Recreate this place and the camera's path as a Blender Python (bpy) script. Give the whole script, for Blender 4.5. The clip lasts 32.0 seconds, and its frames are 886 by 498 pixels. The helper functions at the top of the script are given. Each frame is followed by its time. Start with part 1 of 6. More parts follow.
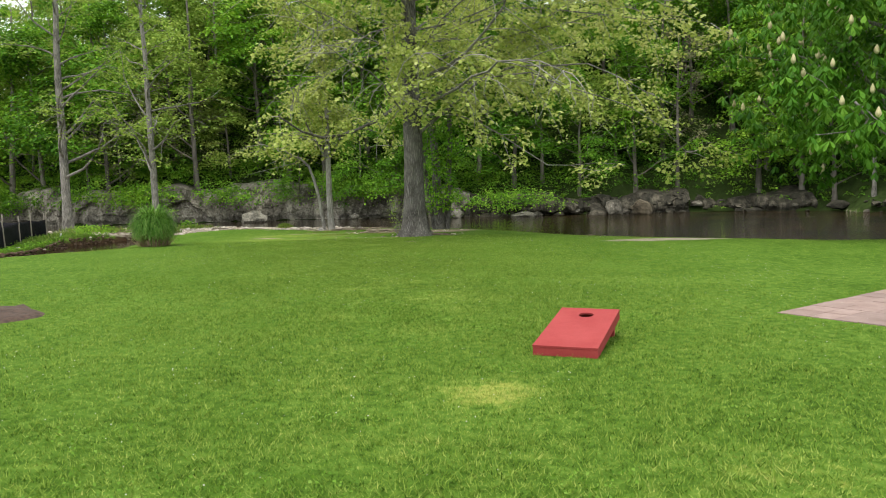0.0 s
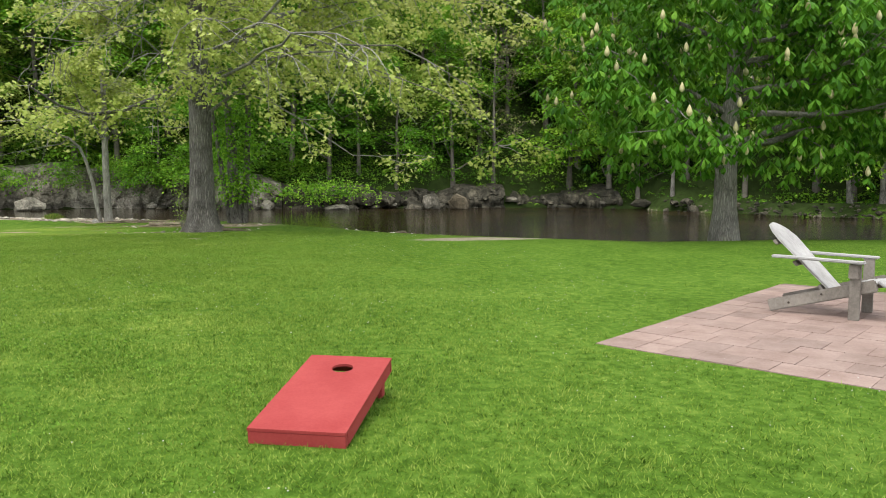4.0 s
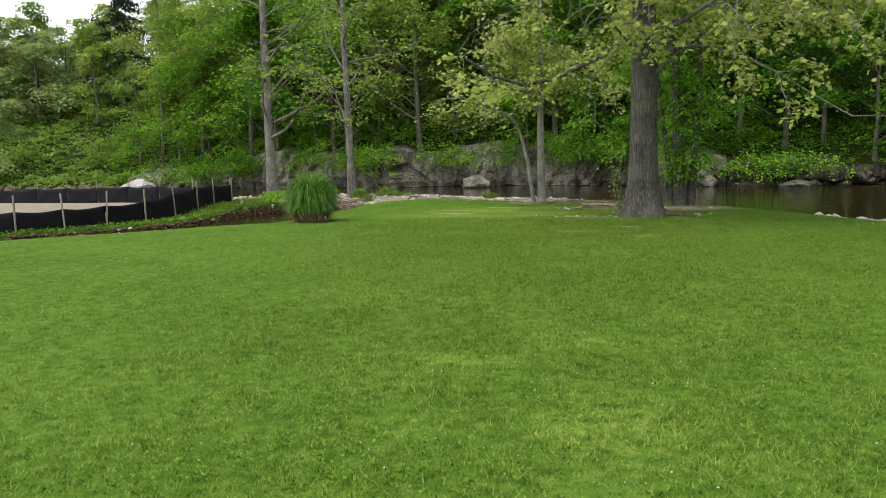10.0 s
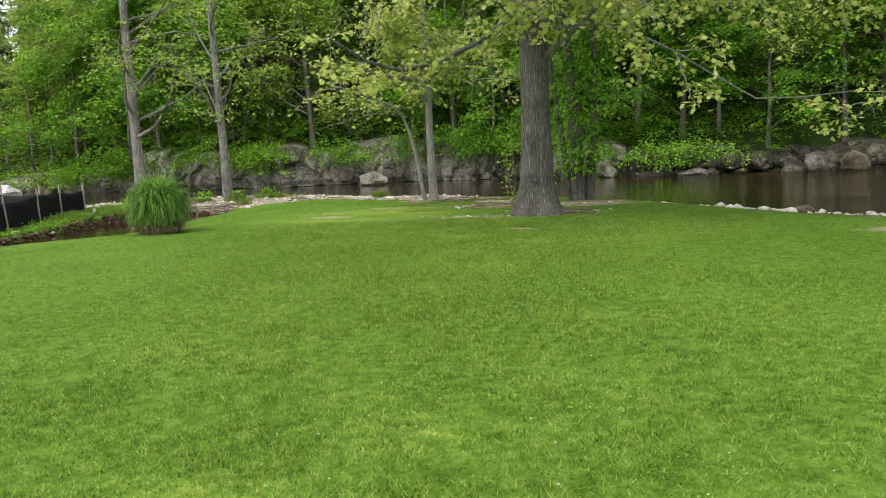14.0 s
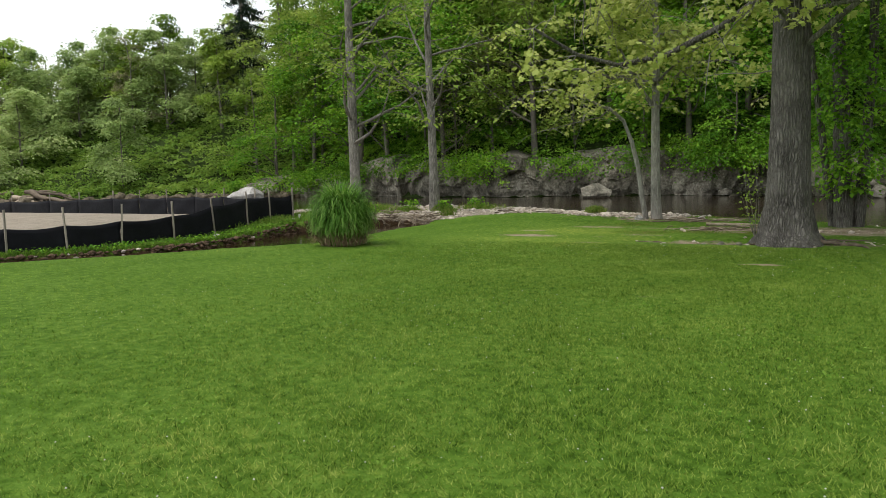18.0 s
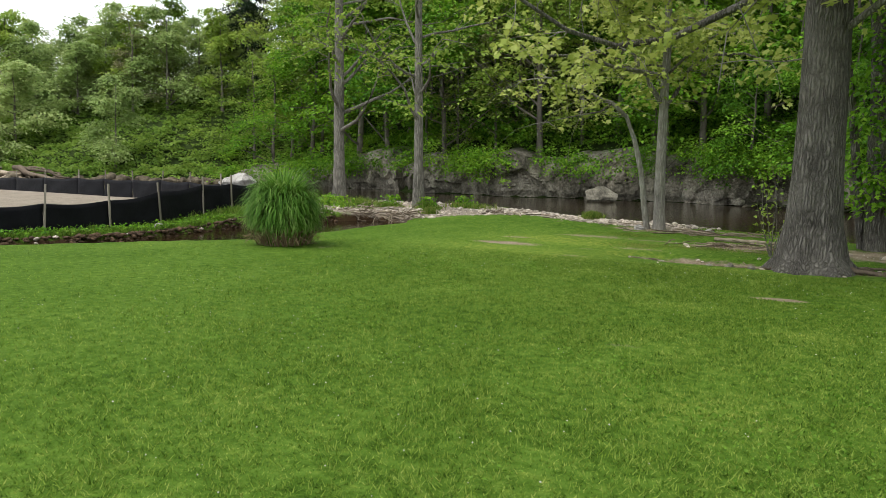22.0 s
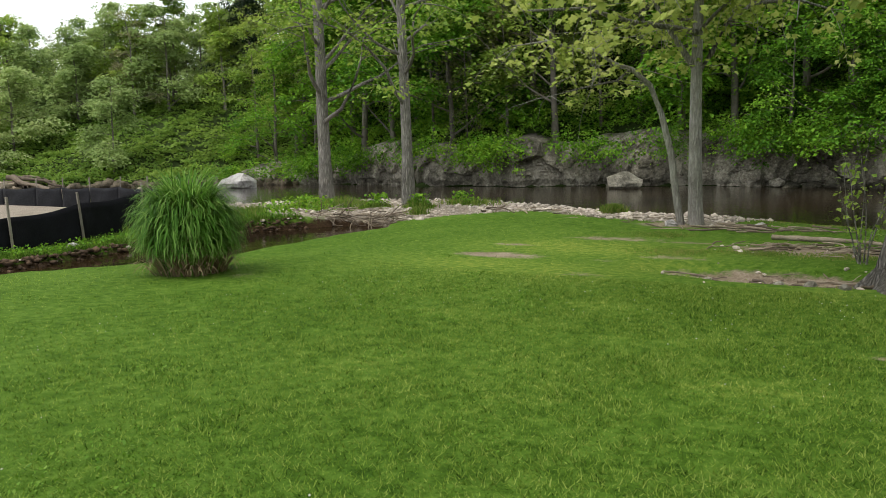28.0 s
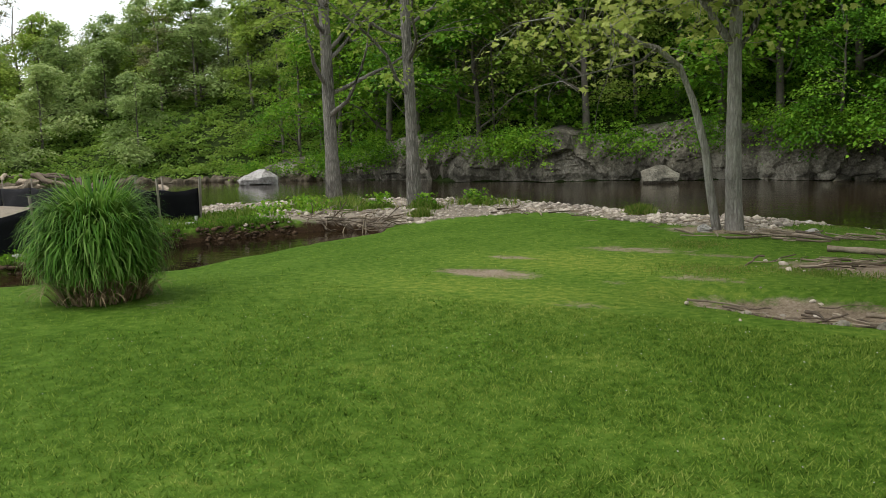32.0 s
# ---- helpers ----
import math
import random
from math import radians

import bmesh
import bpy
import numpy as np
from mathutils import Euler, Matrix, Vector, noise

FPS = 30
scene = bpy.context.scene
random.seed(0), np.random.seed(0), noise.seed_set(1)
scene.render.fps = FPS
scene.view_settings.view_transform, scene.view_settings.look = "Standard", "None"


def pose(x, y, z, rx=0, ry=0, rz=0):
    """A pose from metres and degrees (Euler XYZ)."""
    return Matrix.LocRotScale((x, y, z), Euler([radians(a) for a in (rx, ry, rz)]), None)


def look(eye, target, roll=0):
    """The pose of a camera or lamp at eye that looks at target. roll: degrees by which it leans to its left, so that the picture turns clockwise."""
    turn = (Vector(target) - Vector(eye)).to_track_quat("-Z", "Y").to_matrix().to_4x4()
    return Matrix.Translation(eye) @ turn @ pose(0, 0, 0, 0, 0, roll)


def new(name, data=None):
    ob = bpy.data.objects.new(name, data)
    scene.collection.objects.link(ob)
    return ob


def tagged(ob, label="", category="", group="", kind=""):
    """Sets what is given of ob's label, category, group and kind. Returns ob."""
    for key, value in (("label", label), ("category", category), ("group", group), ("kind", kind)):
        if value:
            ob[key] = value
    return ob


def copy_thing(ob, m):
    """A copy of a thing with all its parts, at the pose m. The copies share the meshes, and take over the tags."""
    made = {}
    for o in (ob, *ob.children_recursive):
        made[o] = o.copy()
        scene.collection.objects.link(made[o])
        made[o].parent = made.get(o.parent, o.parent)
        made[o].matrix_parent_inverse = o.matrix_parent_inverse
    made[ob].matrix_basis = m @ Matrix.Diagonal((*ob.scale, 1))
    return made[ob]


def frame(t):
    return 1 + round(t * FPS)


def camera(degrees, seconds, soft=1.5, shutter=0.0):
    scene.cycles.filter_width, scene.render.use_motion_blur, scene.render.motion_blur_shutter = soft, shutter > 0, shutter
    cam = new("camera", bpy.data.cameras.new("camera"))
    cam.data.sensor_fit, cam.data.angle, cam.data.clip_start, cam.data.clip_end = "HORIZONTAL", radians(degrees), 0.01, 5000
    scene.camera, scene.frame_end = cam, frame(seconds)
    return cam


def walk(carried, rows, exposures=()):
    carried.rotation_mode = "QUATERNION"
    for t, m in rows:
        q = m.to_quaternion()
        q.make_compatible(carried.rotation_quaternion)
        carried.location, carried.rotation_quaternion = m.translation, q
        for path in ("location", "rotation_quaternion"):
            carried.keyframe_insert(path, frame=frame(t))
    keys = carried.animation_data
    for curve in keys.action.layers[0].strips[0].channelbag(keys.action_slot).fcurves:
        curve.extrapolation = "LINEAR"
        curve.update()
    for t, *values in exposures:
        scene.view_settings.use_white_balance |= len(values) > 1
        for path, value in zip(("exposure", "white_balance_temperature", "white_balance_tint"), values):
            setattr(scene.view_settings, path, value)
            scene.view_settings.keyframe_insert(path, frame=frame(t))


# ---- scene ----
cam = camera(59.8, 32.0, soft=0.8)
PATH = [
    (0, (0.325, -0.878, 1.613), (0.288, 1.115, 1.45), -1.5),
    (0.5, (0.427, -0.578, 1.625), (0.468, 1.414, 1.455), -0.8),
    (1, (0.417, -0.416, 1.645), (0.645, 1.563, 1.474), -0.5),
    (1.5, (0.509, -0.066, 1.632), (0.822, 1.903, 1.466), -1.5),
    (2, (0.668, 0.207, 1.662), (0.988, 2.174, 1.491), -0.9),
    (2.5, (0.787, 0.568, 1.657), (1.353, 2.479, 1.484), -0.4),
    (4.5, (1.263, 1.991, 1.587), (1.472, 3.97, 1.389), 0.6),
    (5, (1.212, 2.438, 1.561), (1.133, 4.426, 1.357), 0.5),
    (5.5, (1.123, 2.842, 1.562), (0.884, 4.817, 1.351), -0.1),
    (6, (1.057, 3.234, 1.581), (0.591, 5.167, 1.363), -0.8),
    (6.5, (0.879, 3.644, 1.564), (0.39, 5.566, 1.304), -1.2),
    (7, (0.823, 3.983, 1.547), (0.256, 5.887, 1.317), -2.0),
    (7.5, (0.804, 4.277, 1.569), (0.209, 6.172, 1.338), -1.7),
    (8, (0.722, 4.6, 1.587), (0.131, 6.497, 1.355), -1.6),
    (8.5, (0.677, 4.979, 1.59), (0.035, 6.859, 1.358), -1.5),
    (9, (0.607, 5.295, 1.603), (-0.046, 7.17, 1.364), -1.0),
    (9.5, (0.545, 5.639, 1.612), (-0.112, 7.512, 1.369), -1.5),
    (10, (0.567, 6.022, 1.601), (-0.09, 7.895, 1.357), -1.4),
    (10.5, (0.52, 6.308, 1.589), (-0.091, 8.196, 1.346), -1.4),
    (11, (0.532, 6.623, 1.576), (-0.03, 8.529, 1.344), -1.6),
    (11.5, (0.57, 6.964, 1.567), (0.028, 8.873, 1.317), -1.3),
    (12, (0.53, 7.284, 1.564), (0.161, 9.233, 1.312), -1.5),
    (12.5, (0.601, 7.603, 1.547), (0.233, 9.553, 1.298), -1.6),
    (13, (0.654, 7.923, 1.55), (0.284, 9.871, 1.286), -1.5),
    (13.5, (0.647, 8.277, 1.561), (0.261, 10.221, 1.296), -2.1),
    (15.5, (0.525, 9.536, 1.591), (-0.133, 11.404, 1.314), -1.9),
    (16, (0.436, 9.899, 1.578), (-0.307, 11.737, 1.31), -1.7),
    (16.5, (0.407, 10.262, 1.562), (-0.514, 12.026, 1.36), -1.8),
    (17, (0.368, 10.629, 1.544), (-0.579, 12.379, 1.337), -1.2),
    (17.5, (0.272, 10.976, 1.531), (-0.684, 12.72, 1.322), -1.4),
    (18, (0.296, 11.376, 1.524), (-0.683, 13.107, 1.307), -1.6),
    (18.5, (0.225, 11.68, 1.497), (-0.746, 13.414, 1.274), -1.5),
    (19, (0.18, 12.038, 1.479), (-0.798, 13.77, 1.26), -2.0),
    (19.5, (0.16, 12.375, 1.486), (-0.832, 14.096, 1.252), -1.6),
    (20, (0.058, 12.685, 1.464), (-0.925, 14.411, 1.225), -1.5),
    (20.5, (-0.015, 13.012, 1.459), (-0.951, 14.763, 1.217), -0.8),
    (21, (-0.041, 13.397, 1.457), (-0.983, 15.143, 1.204), -0.1),
    (21.5, (-0.117, 13.683, 1.455), (-1.055, 15.432, 1.207), -0.1),
    (22, (-0.147, 14.082, 1.451), (-1.145, 15.799, 1.223), 1.1),
    (22.5, (-0.201, 14.379, 1.445), (-1.196, 16.099, 1.211), 1.7),
    (23, (-0.331, 14.649, 1.436), (-1.308, 16.378, 1.199), 0.1),
    (23.5, (-0.382, 15.028, 1.415), (-1.375, 16.746, 1.167), -0.6),
    (24, (-0.464, 15.309, 1.435), (-1.468, 17.019, 1.175), -1.0),
    (24.5, (-0.608, 15.589, 1.434), (-1.611, 17.298, 1.169), -1.3),
    (25, (-0.68, 15.961, 1.437), (-1.706, 17.657, 1.169), -1.7),
    (25.5, (-0.819, 16.267, 1.42), (-1.848, 17.961, 1.151), -1.6),
    (26, (-0.955, 16.607, 1.421), (-1.991, 18.297, 1.155), -2.1),
    (26.5, (-1.021, 16.925, 1.423), (-2.076, 18.606, 1.17), -0.9),
    (28.5, (-1.451, 18.238, 1.398), (-2.509, 19.917, 1.148), -1.6),
    (29, (-1.515, 18.59, 1.362), (-2.594, 20.255, 1.111), -1.2),
    (29.5, (-1.561, 18.846, 1.359), (-2.646, 20.507, 1.101), -1.1),
    (30, (-1.64, 19.061, 1.391), (-2.725, 20.721, 1.131), -1.6),
    (30.5, (-1.673, 19.397, 1.363), (-2.776, 21.045, 1.102), -1.8),
    (31, (-1.716, 19.631, 1.349), (-2.821, 21.276, 1.081), -1.6),
    (31.5, (-1.812, 19.885, 1.386), (-2.929, 21.523, 1.122), -2.0),
    (32, (-1.83, 20.161, 1.429), (-2.966, 21.785, 1.164), -1.9),
]
walk(cam, [(t, look(eye, target, roll)) for t, eye, target, roll in PATH],
     exposures=[(0, 0.52), (5, 0.63), (7, 0.6), (8, 0.42), (9, 0.3), (10, 0.24), (12, 0.38), (13, 0.6), (16, 0.52), (17, 0.0), (18, 0.02), (19, -0.08), (21, 0.12), (23, 0.18), (26, 0.24), (29.5, -0.06), (32, -0.12)])

# ---- sky, sun, exposure ----
world = bpy.data.worlds.new("world")
scene.world = world
world.use_nodes = True
wn, wl = world.node_tree.nodes, world.node_tree.links
wn.clear()
sky = wn.new("ShaderNodeTexSky")
sky.sky_type = "NISHITA"
sky.sun_disc = False
sky.sun_elevation = radians(62)
sky.sun_rotation = radians(215)
sky.air_density, sky.dust_density, sky.ozone_density = 1.0, 1.0, 1.0
back = wn.new("ShaderNodeBackground")
back.inputs["Strength"].default_value = 0.05
cloud = wn.new("ShaderNodeBackground")      # an even layer of bright cloud before the blue
cloud.inputs["Color"].default_value = (0.985, 0.98, 0.96, 1)
cloud.inputs["Strength"].default_value = 1.15
both = wn.new("ShaderNodeAddShader")
wout = wn.new("ShaderNodeOutputWorld")
wl.new(sky.outputs[0], back.inputs["Color"])
wl.new(back.outputs[0], both.inputs[0])
wl.new(cloud.outputs[0], both.inputs[1])
wl.new(both.outputs[0], wout.inputs[0])
sun = new("sun", bpy.data.lights.new("sun", "SUN"))
sun.data.energy, sun.data.angle, sun.data.color = 2.0, radians(28), (1.0, 0.95, 0.87)
SUN_AZ, SUN_EL = radians(215), radians(62)
sun.matrix_world = look((0, 0, 30), (-30 * math.sin(SUN_AZ), -30 * math.cos(SUN_AZ), 30 - 30 * math.tan(SUN_EL)))

# ---- materials ----


def nodes_of(name):
    m = bpy.data.materials.new(name)
    m.use_nodes = True
    nt = m.node_tree
    nt.nodes.clear()
    return m, nt.nodes, nt.links


def ramp(n, stops):
    r = n.new("ShaderNodeValToRGB")
    el = r.color_ramp.elements
    while len(el) < len(stops):
        el.new(0.5)
    for e, (p, c) in zip(el, stops):
        e.position, e.color = p, (*c, 1)
    return r


def noise_tex(n, l, coord, scale, detail=4.0, rough=0.55, stretch=None):
    t = n.new("ShaderNodeTexNoise")
    t.inputs["Scale"].default_value, t.inputs["Detail"].default_value, t.inputs["Roughness"].default_value = scale, detail, rough
    if stretch:
        mp = n.new("ShaderNodeMapping")
        mp.inputs["Scale"].default_value = stretch
        l.new(coord, mp.inputs["Vector"])
        coord = mp.outputs[0]
    l.new(coord, t.inputs["Vector"])
    return t.outputs["Fac"]


def mixed(n, l, fac, a, b, mode="MIX"):
    m = n.new("ShaderNodeMix")
    m.data_type, m.blend_type = "RGBA", mode
    for sock, v in ((m.inputs[0], fac), (m.inputs[6], a), (m.inputs[7], b)):
        if isinstance(v, (int, float)):
            sock.default_value = v
        elif isinstance(v, tuple):
            sock.default_value = (*v, 1)
        else:
            l.new(v, sock)
    return m.outputs[2]


def maths(n, l, op, a, b=0.5, clamp=False):
    m = n.new("ShaderNodeMath")
    m.operation, m.use_clamp = op, clamp
    for sock, v in zip(m.inputs, (a, b)):
        if isinstance(v, (int, float)):
            sock.default_value = v
        else:
            l.new(v, sock)
    return m.outputs[0]


def finish(n, l, color, rough=0.8, bump=None, depth=0.02, metal=0.0, spec=0.5):
    p = n.new("ShaderNodeBsdfPrincipled")
    if isinstance(color, tuple):
        p.inputs["Base Color"].default_value = (*color, 1)
    else:
        l.new(color, p.inputs["Base Color"])
    if isinstance(rough, (int, float)):
        p.inputs["Roughness"].default_value = rough
    else:
        l.new(rough, p.inputs["Roughness"])
    p.inputs["Metallic"].default_value = metal
    p.inputs["Specular IOR Level"].default_value = spec
    if bump is not None:
        b = n.new("ShaderNodeBump")
        b.inputs["Strength"].default_value = 1.0
        b.inputs["Distance"].default_value = depth
        l.new(bump, b.inputs["Height"])
        l.new(b.outputs[0], p.inputs["Normal"])
    o = n.new("ShaderNodeOutputMaterial")
    l.new(p.outputs[0], o.inputs[0])
    return p, o


def plain(name, dark, light, scale=6.0, fine=40.0, rough=0.8, depth=0.01, stretch=None, vary=0.25, spec=0.4, space="Object"):
    """A surface with stains at one scale and grain at another, and a tint of its own for each object and island."""
    m, n, l = nodes_of(name)
    c = n.new("ShaderNodeTexCoord").outputs[space] if space != "World" else n.new("ShaderNodeNewGeometry").outputs["Position"]
    big = noise_tex(n, l, c, scale, 5, 0.6, stretch)
    small = noise_tex(n, l, c, fine, 4, 0.65, stretch)
    f = maths(n, l, "ADD", maths(n, l, "MULTIPLY", big, 0.65), maths(n, l, "MULTIPLY", small, 0.35))
    col = ramp(n, [(0.3, dark), (0.7, light)])
    l.new(f, col.inputs[0])
    out = col.outputs[0]
    if vary:
        info = n.new("ShaderNodeObjectInfo").outputs["Random"]
        isl = n.new("ShaderNodeNewGeometry").outputs["Random Per Island"]
        r = maths(n, l, "FRACT", maths(n, l, "ADD", info, isl))
        hs = n.new("ShaderNodeHueSaturation")
        l.new(maths(n, l, "ADD", maths(n, l, "MULTIPLY", r, 2 * vary), 1 - vary), hs.inputs["Value"])
        l.new(out, hs.inputs["Color"])
        out = hs.outputs[0]
    finish(n, l, out, rough, f, depth, spec=spec)
    return m


def leafy(name, stops, through_light=0.35, rough=0.5, patch=0.35, sprays=True):
    """Leaves: a colour for each spray and leaf out of a ramp, with patches over the crown, and light that comes through the blade."""
    m, n, l = nodes_of(name)
    g = n.new("ShaderNodeNewGeometry")
    info = n.new("ShaderNodeObjectInfo").outputs["Random"]
    broad = noise_tex(n, l, g.outputs["Position"], patch, 3)
    if sprays:
        tone = n.new("ShaderNodeAttribute")
        tone.attribute_name = "tone"
        own = maths(n, l, "ADD", maths(n, l, "MULTIPLY", g.outputs["Random Per Island"], 0.22), maths(n, l, "MULTIPLY", tone.outputs["Fac"], 0.36))
    else:
        own = maths(n, l, "MULTIPLY", g.outputs["Random Per Island"], 0.55)
    f = maths(n, l, "ADD", own, maths(n, l, "MULTIPLY", broad, 0.6))
    f = maths(n, l, "ADD", f, maths(n, l, "MULTIPLY", maths(n, l, "SUBTRACT", info, 0.5), 0.25))
    col = ramp(n, stops)
    l.new(f, col.inputs[0])
    p = n.new("ShaderNodeBsdfPrincipled")
    l.new(col.outputs[0], p.inputs["Base Color"])
    p.inputs["Roughness"].default_value = rough
    p.inputs["Specular IOR Level"].default_value = 0.1
    t = n.new("ShaderNodeBsdfTranslucent")
    hs = n.new("ShaderNodeHueSaturation")
    hs.inputs["Hue"].default_value, hs.inputs["Value"].default_value = 0.485, 1.25
    l.new(col.outputs[0], hs.inputs["Color"])
    l.new(hs.outputs[0], t.inputs["Color"])
    mx = n.new("ShaderNodeMixShader")
    mx.inputs[0].default_value = through_light
    l.new(p.outputs[0], mx.inputs[1])
    l.new(t.outputs[0], mx.inputs[2])
    o = n.new("ShaderNodeOutputMaterial")
    l.new(mx.outputs[0], o.inputs[0])
    return m


def grass_color(n, l, pos):
    """Lawn colours in three scales: wide patches, mowing streaks and tufts."""
    wide = noise_tex(n, l, pos, 0.35, 4, 0.6)
    streak = noise_tex(n, l, pos, 1.3, 3, 0.6, (1.4, 0.5, 1.0))
    fine = noise_tex(n, l, pos, 9.0, 4, 0.7)
    tuft = maths(n, l, "ADD", maths(n, l, "MULTIPLY", maths(n, l, "SUBTRACT", fine, 0.5), 2.0), 0.5)
    f = maths(n, l, "ADD", maths(n, l, "ADD", maths(n, l, "ADD", maths(n, l, "MULTIPLY", wide, 0.20), 0.125), maths(n, l, "MULTIPLY", streak, 0.16)), maths(n, l, "MULTIPLY", tuft, 0.37))
    a = n.new("ShaderNodeAttribute")
    a.attribute_name = "dry"
    return maths(n, l, "ADD", f, maths(n, l, "MULTIPLY", a.outputs["Fac"], maths(n, l, "ADD", maths(n, l, "MULTIPLY", fine, 0.3), 0.05)))


GRASS_STOPS = [(0.16, (0.016, 0.046, 0.004)), (0.28, (0.027, 0.072, 0.0055)), (0.43, (0.060, 0.124, 0.0115)), (0.57, (0.099, 0.181, 0.023)), (0.70, (0.165, 0.235, 0.034)), (0.85, (0.26, 0.285, 0.058))]


def ground_material():
    """Lawn, washed gravel, bare earth and forest floor on one sheet, by the attributes that lie on it."""
    m, n, l = nodes_of("ground")
    pos = n.new("ShaderNodeNewGeometry").outputs["Position"]
    f = grass_color(n, l, pos)
    col = ramp(n, GRASS_STOPS)
    l.new(f, col.inputs[0])
    blur = noise_tex(n, l, pos, 1.6, 5, 0.7)
    tiny = noise_tex(n, l, pos, 28.0, 4, 0.7)
    ragged = noise_tex(n, l, pos, 6.5, 5, 0.75)

    def zone(key, sharp=5.0):
        a = n.new("ShaderNodeAttribute")
        a.attribute_name = key
        edge = maths(n, l, "ADD", maths(n, l, "MULTIPLY", blur, 0.45), maths(n, l, "MULTIPLY", ragged, 0.55))
        v = maths(n, l, "ADD", a.outputs["Fac"], maths(n, l, "MULTIPLY", maths(n, l, "SUBTRACT", edge, 0.5), 1.3))
        return maths(n, l, "MULTIPLY", maths(n, l, "SUBTRACT", v, 0.5), sharp, True) if sharp == 0 else maths(n, l, "ADD", maths(n, l, "MULTIPLY", maths(n, l, "SUBTRACT", v, 0.5), sharp), 0.5, True)

    earth = ramp(n, [(0.32, (0.085, 0.062, 0.042)), (0.5, (0.26, 0.208, 0.15)), (0.68, (0.40, 0.335, 0.255))])
    l.new(maths(n, l, "ADD", maths(n, l, "MULTIPLY", blur, 0.5), maths(n, l, "MULTIPLY", tiny, 0.5)), earth.inputs[0])
    stone = ramp(n, [(0.3, (0.10, 0.082, 0.06)), (0.5, (0.27, 0.232, 0.182)), (0.72, (0.43, 0.39, 0.325))])
    l.new(maths(n, l, "ADD", maths(n, l, "MULTIPLY", blur, 0.3), maths(n, l, "MULTIPLY", tiny, 0.7)), stone.inputs[0])
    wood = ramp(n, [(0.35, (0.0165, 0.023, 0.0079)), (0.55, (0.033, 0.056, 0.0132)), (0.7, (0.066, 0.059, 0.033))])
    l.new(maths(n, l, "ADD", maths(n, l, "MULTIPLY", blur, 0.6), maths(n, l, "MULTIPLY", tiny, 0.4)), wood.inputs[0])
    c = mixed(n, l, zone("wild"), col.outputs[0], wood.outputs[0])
    c = mixed(n, l, zone("earth"), c, earth.outputs[0])
    c = mixed(n, l, zone("gravel"), c, stone.outputs[0])
    mud = ramp(n, [(0.3, (0.016, 0.010, 0.006)), (0.7, (0.072, 0.045, 0.024))])
    l.new(tiny, mud.inputs[0])
    c = mixed(n, l, zone("mud", 3.0), c, mud.outputs[0])
    finish(n, l, c, 0.95, tiny, 0.03, spec=0.06)
    return m


def water_material():
    m, n, l = nodes_of("river_water")
    pos = n.new("ShaderNodeNewGeometry").outputs["Position"]
    sep = n.new("ShaderNodeSeparateXYZ")
    l.new(pos, sep.inputs[0])
    w1 = noise_tex(n, l, pos, 1.1, 3, 0.5, (0.6, 1.5, 1.0))
    w2 = noise_tex(n, l, pos, 4.5, 3, 0.6, (0.5, 1.4, 1.0))
    lively = maths(n, l, "MULTIPLY", maths(n, l, "SUBTRACT", sep.outputs["X"], 4.0), 0.06, True)   # it runs over a riffle downstream
    h = maths(n, l, "ADD", maths(n, l, "MULTIPLY", w1, 0.16), maths(n, l, "MULTIPLY", w2, maths(n, l, "ADD", maths(n, l, "MULTIPLY", lively, 4.5), 0.10)))
    depth = noise_tex(n, l, pos, 0.25, 3)
    col = ramp(n, [(0.35, (0.008, 0.006, 0.003)), (0.65, (0.030, 0.019, 0.008))])
    l.new(depth, col.inputs[0])
    p, o = finish(n, l, col.outputs[0], 0.04, h, 0.06, spec=0.38)
    p.inputs["IOR"].default_value = 1.33
    return m


